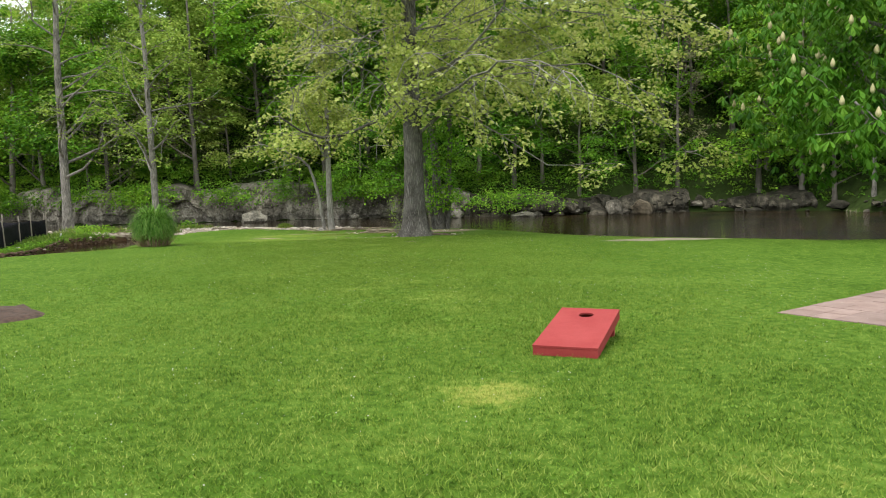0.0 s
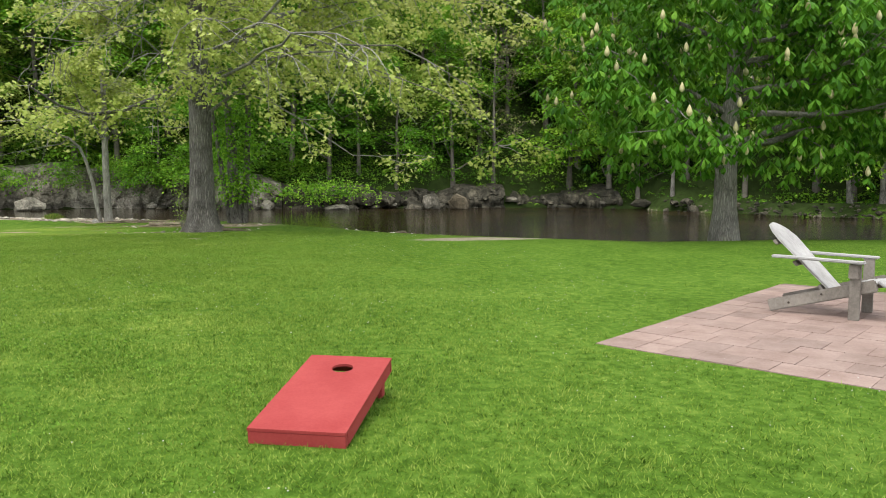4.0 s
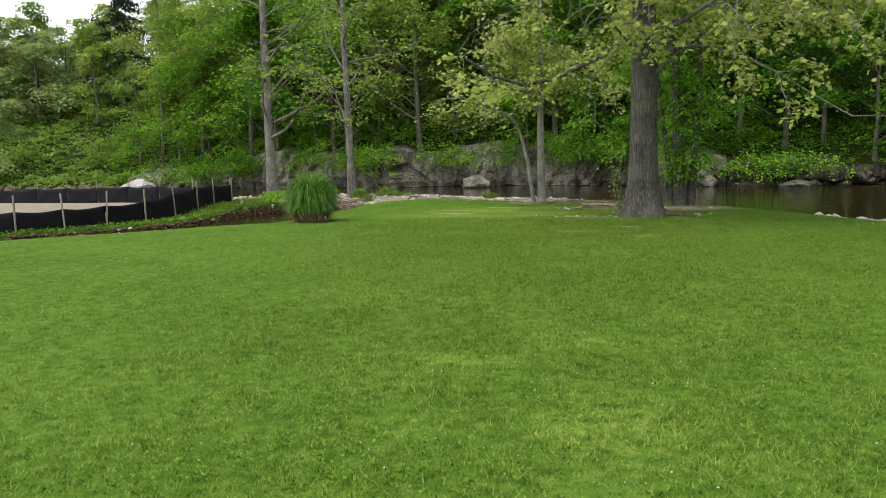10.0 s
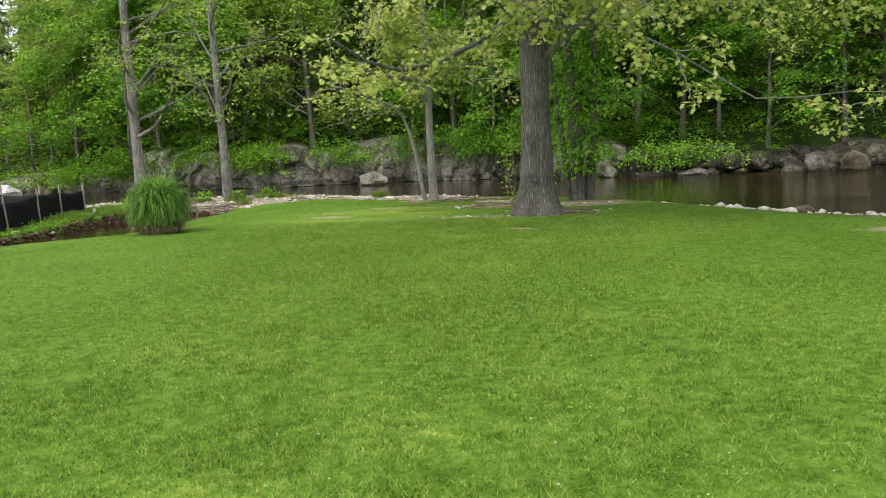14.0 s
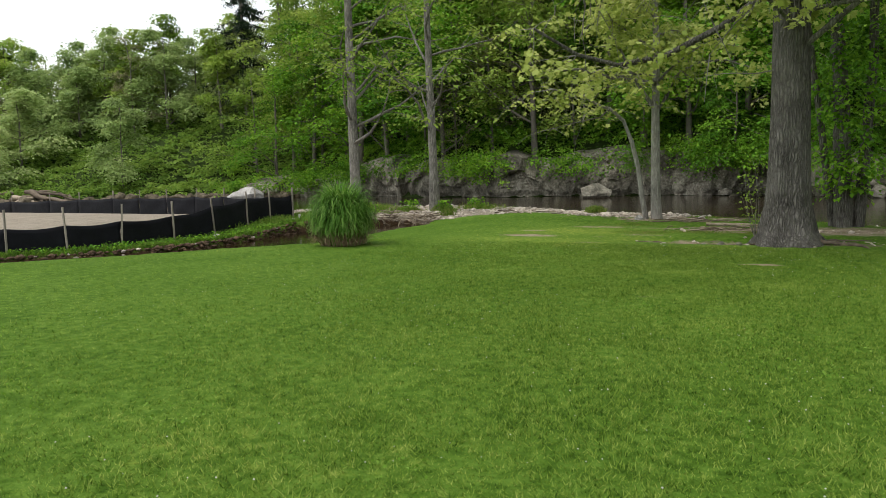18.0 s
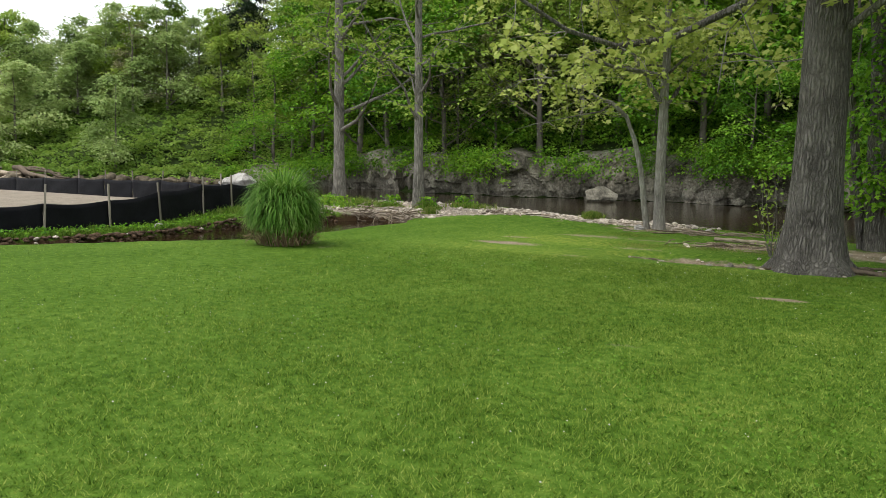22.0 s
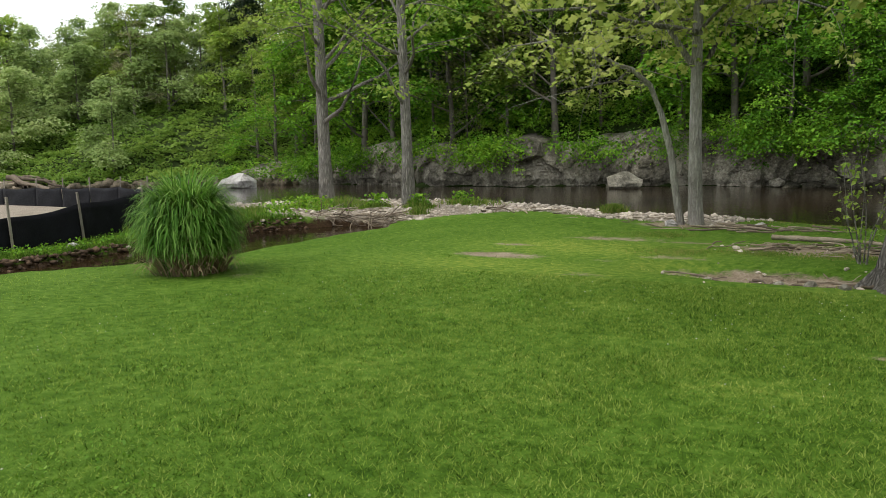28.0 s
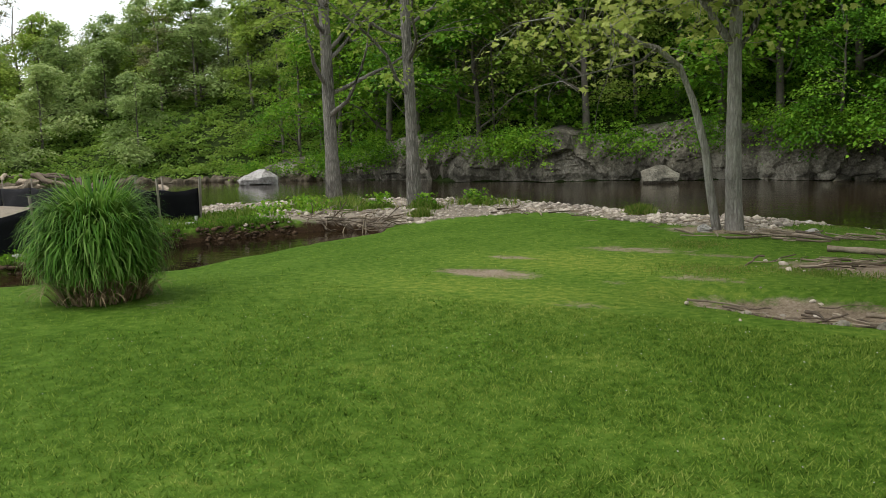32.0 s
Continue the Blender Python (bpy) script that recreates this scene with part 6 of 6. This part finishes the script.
# ---- driftwood ----
def sticks(name, n, centre, spread, length, radius, seed, label, flat=0.12, aim=None, part_name="stick", stack=0.25, crook=0.12, steps=6):
    rng = np.random.default_rng(seed)
    x0, y0 = centre
    g0 = ground_z(x0, y0)
    top = empty(name, pose(x0, y0, g0))
    for _ in range(n):
        dx, dy = rng.normal(0, 1, 2) * np.array(spread)
        a = rng.uniform(0, 2 * np.pi) if aim is None else aim + rng.normal(0, 0.35)
        L = rng.uniform(*length)
        r = rng.uniform(*radius)
        line = bent(rng, (dx - np.cos(a) * L / 2, dy - np.sin(a) * L / 2, 0), (np.cos(a), np.sin(a), 0), L, steps, crook)
        gz = land(line[:, 0] + x0, line[:, 1] + y0) - g0
        lay = rng.uniform(0, stack)
        line[:, 2] = np.maximum(gz.max() * 0.6 + gz * 0.4, gz) + r * 0.8 + lay + (line[:, 2] - line[:, 2].mean()) * flat
        t = Tubes(6)
        t.add(line, np.linspace(r, r * rng.uniform(0.3, 0.8), steps + 1) * (1 + 0.2 * rng.normal(0, 1, steps + 1).clip(-1, 1)), 6)
        part_mesh(part_name, t.mesh(part_name, M_ROOT if part_name == "stick" and rng.uniform() < 0.5 else M_DRIFT), top)
    tagged(top, label, "driftwood")


sticks("driftwood_pile", 24, (-14.0, 33.9), (0.8, 0.2), (0.3, 0.9), (0.006, 0.022), 81, "tangle of bleached branches washed up at the end of the creek", 0.5, 0.1, stack=0.22)
def root_shelf():
    """A mat of washed roots over the end of the creek, with pale sticks hanging down to the water."""
    x0, y0 = -13.6, 33.3
    top = empty("driftwood_pile", pose(x0, y0, CREEK_Z))
    rng = np.random.default_rng(97)
    for k in range(58):
        u = rng.uniform(-1.5, 1.3)
        a = 0.45 + rng.normal(0, 0.25)
        L = rng.uniform(0.3, 1.0)
        r = rng.uniform(0.006, 0.02)
        h = 0.05 + 0.30 * rng.uniform(0, 1) ** 0.6
        c = np.array([u * 0.9, 0.12 * u + 0.35 - 0.25 * h + rng.normal(0, 0.12), h])
        line = bent(rng, c - 0.5 * L * np.array([np.cos(a), np.sin(a) * 0.5, 0]), (np.cos(a), np.sin(a) * 0.5, rng.normal(0, 0.06)), L, 8, 0.26)
        line[:, 2] = np.maximum(line[:, 2], 0.02)
        t = Tubes(5)
        t.add(line, np.linspace(r, r * 0.5, 9), 5)
        part_mesh("root", t.mesh("root", M_DRIFT if k % 3 == 0 else M_ROOT), top)
    for u, ln, tip in ((-1.35, 0.5, 0.25), (-1.3, 0.35, -0.1), (-0.2, 0.3, 0.05), (0.35, 0.45, -0.12), (0.45, 0.36, 0.1)):
        line = bent(rng, (u, 0.12 * u - 0.02, -0.06), (tip * 0.6, 0.15, 1), ln, 6, 0.12)
        t = Tubes(5)
        t.add(line, np.linspace(0.016, 0.011, 7), 5)
        part_mesh("stick", t.mesh("stick", M_DRIFT), top, "bleached bare stick")
    tagged(top, "mat of washed roots and bleached sticks over the creek end", "driftwood")


root_shelf()
sticks("driftwood_pile", 9, (-11.3, 36.6), (0.9, 0.3), (0.6, 1.8), (0.012, 0.03), 82, "bleached branches lying along the gravel bar", 0.3, None, stack=0.06)
sticks("driftwood_pile", 24, (-7.2, 35.6), (1.0, 0.4), (0.2, 0.8), (0.006, 0.016), 83, "bleached sticks strewn over the cobbles", 0.3, None, stack=0.06)
sticks("driftwood_pile", 46, (-4.2, 33.6), (0.8, 0.3), (0.25, 0.9), (0.007, 0.024), 84, "grey sticks lodged round the foot of the tree", 0.3, -0.3, stack=0.08)
sticks("driftwood_pile", 54, (-2.7, 30.9), (0.75, 0.3), (0.25, 1.0), (0.005, 0.016), 85, "thin tangled roots and sticks bared on the washed earth", 0.25, 0.25, stack=0.05, crook=0.3, steps=10)
sticks("driftwood_pile", 34, (-3.15, 28.2), (0.42, 0.16), (0.2, 0.7), (0.006, 0.02), 86, "thin dead roots and sticks lying in the hollow by the lawn", 0.3, 0.1, stack=0.05, crook=0.25, steps=10)
sticks("fallen_log", 1, (-2.3, 32.0), (0.02, 0.02), (2.6, 2.6), (0.05, 0.05), 87, "grey fallen log lying on the river bank", 0.1, -0.35, "log", 0.0, 0.1, 12)
sticks("fallen_log", 1, (-2.1, 28.35), (0.02, 0.02), (1.1, 1.1), (0.024, 0.024), 88, "short grey log at the edge of the lawn", 0.1, 0.3, "log", 0.0, 0.1, 10)
sticks("driftwood_pile", 30, (-64, 53.5), (5, 1.0), (2, 6), (0.08, 0.25), 89, "bleached flood wood on the far gravel shore", 0.4, 0.3, stack=0.7)


def leaning_logs():
    top = empty("fallen_tree", pose(26.5, 57.0, WATER_Z))
    rng = np.random.default_rng(90)
    for k, (dx, dz, L) in enumerate(((0, 0.1, 5.5), (0.8, 0.0, 4.0), (1.8, 0.1, 3.0), (-0.5, 0.2, 3.5))):
        t = Tubes(8)
        t.add(bent(rng, (dx, 0, dz), (1.0, 0.5, 0.55 - 0.08 * k), L, 6, 0.06), np.linspace(0.22 - 0.03 * k, 0.07, 7), 8)
        part_mesh("log", t.mesh("log", M_DRIFT), top)
    tagged(top, "pale fallen trunks leaning up the far bank", "fallen tree")


leaning_logs()


# ---- weeds ----
def weeds(name, n, place, height, width, seed, material, label):
    rng = np.random.default_rng(seed)
    x, y = place(rng, n)
    n = len(x)
    z = land(x, y) - 0.01
    a = rng.uniform(0, 2 * np.pi, n)
    lean = np.abs(rng.normal(0.3, 0.3, n))
    L = rng.uniform(*height, n) * (0.75 + 0.35 * waves(x, y, 0.22, 6.0))
    w = width * rng.uniform(0.7, 1.3, n)
    b = rng.uniform(0, 2 * np.pi, n)
    q = np.stack([np.cos(b) * w / 2, np.sin(b) * w / 2, 0 * w], -1)
    p = np.stack([x, y, z], -1)
    mid = p + np.stack([np.cos(a) * np.sin(lean) * L * 0.5, np.sin(a) * np.sin(lean) * L * 0.5, np.cos(lean) * L * 0.6], -1)
    tip = p + np.stack([np.cos(a) * np.sin(lean) * L * 1.3, np.sin(a) * np.sin(lean) * L * 1.3, np.cos(lean) * L], -1)
    v = np.stack([p - q, p + q, mid + q * 0.8, tip, mid - q * 0.8], 1)
    me = mesh_of(name, v.reshape(-1, 3), np.arange(5 * n).reshape(-1, 5), material, smooth=False)
    tagged(new(name, me), label, "weeds", kind="stuff")


def far_of_creek(rng, n):
    i = rng.integers(1, 9, n)
    u = rng.uniform(0, 1, n)
    x = CREEK[i, 0] + u * (CREEK[i + 1, 0] - CREEK[i, 0])
    y = CREEK[i, 1] + u * (CREEK[i + 1, 1] - CREEK[i, 1])
    w = CREEK[i, 2] + u * (CREEK[i + 1, 2] - CREEK[i, 2])
    dx, dy = CREEK[i + 1, 0] - CREEK[i, 0], CREEK[i + 1, 1] - CREEK[i, 1]
    k = np.hypot(dx, dy)
    off = w + 0.22 + np.abs(rng.normal(0, 0.6, n))
    x, y = x - dy / k * off, y + dx / k * off
    keep = (creek_gap(x, y) > 0.22 + 0.12 * mottle(x, y, 0.5, 2)) & (rng.uniform(-1, 0.6, n) < 1.4 * mottle(x, y, 0.5, 3))
    return x[keep], y[keep]


def on_far_lawn(rng, n):
    x, y = rng.uniform(-18.5, -14.5, n), rng.uniform(29, 36, n)
    keep = (creek_gap(x, y) > 0.35) & (waves(x, y, 0.7, 1.0) > -0.1) & (x < -15.2)
    return x[keep], y[keep]


def tufts(spots):
    def place(rng, n):
        i = rng.integers(0, len(spots), n)
        s = np.array(spots)[i]
        return s[:, 0] + rng.normal(0, 1, n) * s[:, 2], s[:, 1] + rng.normal(0, 1, n) * s[:, 2] * 0.7
    return place


weeds("bank_weeds", 46000, far_of_creek, (0.04, 0.2), 0.010, 91, M_WEED, "rank green grass and weeds on the creek bank below the fence")
weeds("bar_weeds", 9000, on_far_lawn, (0.08, 0.32), 0.02, 92, M_WEED, "green weeds on the bank behind the creek")
weeds("bar_tufts", 9000, tufts([(-15.3, 36.4, 0.25), (-14.0, 36.8, 0.22), (-13.3, 38.6, 0.45), (-17.0, 37.0, 0.5), (-18.6, 38.0, 0.5), (-8.2, 37.2, 0.15), (-13.0, 35.2, 0.12), (-8.2, 37.2, 0.1)]), (0.08, 0.34), 0.018, 93, M_WEED, "tufts of bright green weeds among the stones")


weeds("bank_tufts", 16000, tufts([(-3.6, 36.5, 0.8), (-2.2, 35.2, 0.9), (-1.5, 37.5, 0.8), (-3.4, 30.2, 0.25), (-2.2, 30.2, 0.3), (-5.6, 32.4, 0.4), (-4.6, 30.0, 0.4)]), (0.02, 0.06), 0.01, 94, M_WEED, "short green grass growing between the roots")


def specks(name, n, x0, x1, y0, y1, size, seed, material, label):
    """Small flower heads in the turf."""
    rng = np.random.default_rng(seed)
    x, y = rng.uniform(x0, x1, n), rng.uniform(y0, y1, n)
    keep = (waves(x, y, 1.1, 7.0) > -0.15) & (creek_gap(x, y) > 0.6) & (shore_y(x) - y > 8)
    x, y = x[keep], y[keep]
    n = len(x)
    s = size * rng.uniform(0.6, 1.4, n)
    z = land(x, y) + 0.028
    oct_v = np.array([(1, 0, 0), (0, 1, 0), (-1, 0, 0), (0, -1, 0), (0, 0, 0.8), (0, 0, -0.8)])
    oct_f = np.array([(0, 1, 4), (1, 2, 4), (2, 3, 4), (3, 0, 4), (1, 0, 5), (2, 1, 5), (3, 2, 5), (0, 3, 5)])
    v = oct_v[None] * s[:, None, None] + np.stack([x, y, z], -1)[:, None]
    f = oct_f[None] + (np.arange(n) * 6)[:, None, None]
    tagged(new(name, mesh_of(name, v.reshape(-1, 3), f.reshape(-1, 3), material, False)), label, "flowers", kind="stuff")


specks("clover_flowers", 2600, -8, 7, 1, 27, 0.0055, 95, M_CLOVER, "tiny white clover heads in the lawn")


def mulch_bed():
    """A low round bed of dark bark chips cut into the lawn."""
    x0, y0 = -6.9, 9.2
    top = empty("mulch_bed", pose(x0, y0, ground_z(x0, y0)))
    rng = np.random.default_rng(97)
    n, k = 40, 10
    th = np.linspace(0, 2 * np.pi, n, endpoint=False)
    edge = 1.45 + 0.12 * np.sin(3 * th) + 0.06 * np.sin(7 * th)
    v = [(0, 0, 0.12)]
    for j in range(1, k + 1):
        u = j / k
        for i in range(n):
            x, y = edge[i] * u * np.cos(th[i]), edge[i] * u * np.sin(th[i])
            v.append((x, y, 0.12 * (1 - u * u) + ground_z(x0 + x, y0 + y) - ground_z(x0, y0) + 0.02 + 0.012 * rng.normal() * (u < 1) - 0.05 * (u == 1)))
    tri = [(0, 1 + i, 1 + (i + 1) % n) for i in range(n)]
    q = [(1 + (j - 1) * n + i, 1 + j * n + i, 1 + j * n + (i + 1) % n, 1 + (j - 1) * n + (i + 1) % n) for j in range(1, k) for i in range(n)]
    part_mesh("mound", mesh_of("mound", v, [np.array(tri), np.array(q)], M_MULCH), top)
    tagged(top, "dark bark mulch bed cut into the lawn", "mulch bed")


mulch_bed()


# ---- single stones, a stump and a young shoot ----
for k, (x, y, r, mat, lb) in enumerate(((-9.7, 42.1, 0.25, M_BOULDER, "mossy rounded boulder on the gravel bar"), (6.3, 34.0, 0.24, M_BROWNROCK, "reddish cobble among pale stones at the shore"), (-15.7, 26.9, 0.11, M_WHITEROCK, "pale stone on the creek bank below the fence"), (-13.1, 29.9, 0.14, M_WHITEROCK, "flat white stone at the creek edge"), (-12.9, 30.4, 0.11, M_WHITEROCK, "flat white stone at the creek edge"), (-2.75, 27.55, 0.055, M_BOULDER, "pale stone at the edge of the lawn"), (-2.4, 27.45, 0.06, M_BOULDER, "tan stone at the edge of the lawn"), (-2.05, 27.38, 0.06, M_BOULDER, "tan stone at the edge of the lawn"), (-4.1, 34.2, 0.12, M_WHITEROCK, "pale stone beside the grey tree"), (-5.9, 34.3, 0.12, M_WHITEROCK, "pale stone beside the grey tree"))):
    rock("stone", 120 + k, x, y, ground_z(x, y) + 0.25 * r, (r * 1.25, r, r * 0.75), mat, lb, 37 * k)


def shoot(x, y):
    rng = np.random.default_rng(99)
    top = empty("young_shoot", pose(x, y, ground_z(x, y)))
    tips = []
    for k in range(7):
        a = rng.uniform(0, 2 * np.pi)
        t = Tubes(5)
        p = bent(rng, (0.05 * np.cos(a), 0.05 * np.sin(a), -0.05), (0.3 * np.cos(a), 0.3 * np.sin(a), 1), rng.uniform(0.8, 1.9), 7, 0.1)
        t.add(p, np.linspace(0.012, 0.003, 8), 5)
        part_mesh("stem", t.mesh("stem", M_BARK_GREY), top)
        tips.extend(p[2:])
    part_mesh("crown", leaves_mesh("crown", crown_points(rng, np.array(tips), 5, 0.09), 0.07, M_LEAF_PALE, rng, LEAF_KITE), top)
    tagged(top, "thin young shoot in leaf beside the sycamore", "shrub")


shoot(-2.0, 29.6)


def leaf_cover(name, n, place, lift, size, seed, material, label):
    """Flat broad leaves close to the ground."""
    rng = np.random.default_rng(seed)
    x, y = place(rng, n)
    p = np.stack([x, y, land(x, y) + rng.uniform(*lift, len(x))], -1)
    tagged(new(name, leaves_mesh(name, p, size, material, rng, LEAF_KITE, 0.3, 0.4)), label, "weeds", kind="stuff")


def in_turf(rng, n):
    y = rng.uniform(2, 29, n)
    x = np.interp(y, [0, 6, 20, 30], [0.3, 0.0, -2.0, -4.0]) + rng.normal(0, 3.2, n)
    keep = (waves(x, y, 0.23, 3.0) + waves(x, y, 0.9, 1.5) > 0.62) & (shore_y(x) - y > 7.5) & (creek_gap(x, y) > 0.6) & ((x < 4) | (y < 7))
    return x[keep], y[keep]


leaf_cover("clover_patches", 90000, in_turf, (0.012, 0.045), 0.022, 101, M_LEAF_CLOVER, "broad-leaved clover patches in the mown lawn")
leaf_cover("broadleaf_weeds", 1000, tufts([(-14.0, 36.8, 0.16), (-15.2, 36.4, 0.2), (-16.1, 34.6, 0.26), (-16.5, 33.6, 0.3), (-13.4, 38.4, 0.2), (-17.3, 35.6, 0.25)]), (0.05, 0.42), 0.10, 102, M_LEAF_WOOD, "leafy green weeds round the slim trees on the bar")
leaf_cover("creek_weeds", 4000, far_of_creek, (0.03, 0.16), 0.06, 103, M_LEAF_WOOD, "broad-leaved weeds on the creek bank below the fence")

# slim trunks on the downstream point
for k, (x, y, h) in enumerate(((36.2, 43.5, 9), (37.4, 42.2, 8), (38.2, 41.8, 10), (44.5, 37.5, 10), (31.5, 51, 9), (29.5, 53.5, 9))):
    tree_thing("point_tree", (x, y, ground_z(x, y) - 0.1), 140 + k, h, 0.17, 9, M_LEAF_WOOD, M_BARK_GREY, 6, 0.5, 0.3, "slim grey tree on the downstream point", "trees on the point", first=0.45, reach=0.3, rise=0.6, lean=(0.03 * (k % 3 - 1), 0))


def drain_pipe():
    """A white plastic pipe with a raised elbow, lying in the grass."""
    top = empty("drain_pipe", pose(-16.4, 31.2, ground_z(-16.4, 31.2)))
    run = np.array([(-0.75, -0.2, 0.02), (-0.3, -0.08, 0.04), (0.0, 0.0, 0.05), (0.05, 0.01, 0.09), (0.06, 0.02, 0.2)])
    t = Tubes(12)
    t.add(run, np.full(5, 0.03), 12)
    part_mesh("pipe", t.mesh("pipe", M_CLOVER), top)
    c = Tubes(12)
    c.add(run[-1] + np.array([(0, 0, -0.05), (0, 0, 0.02)]), (0.037, 0.037), 12)
    part_mesh("collar", c.mesh("collar", M_CLOVER), top)
    tagged(top, "white plastic drain pipe lying in grass by the fence", "pipe")


drain_pipe()
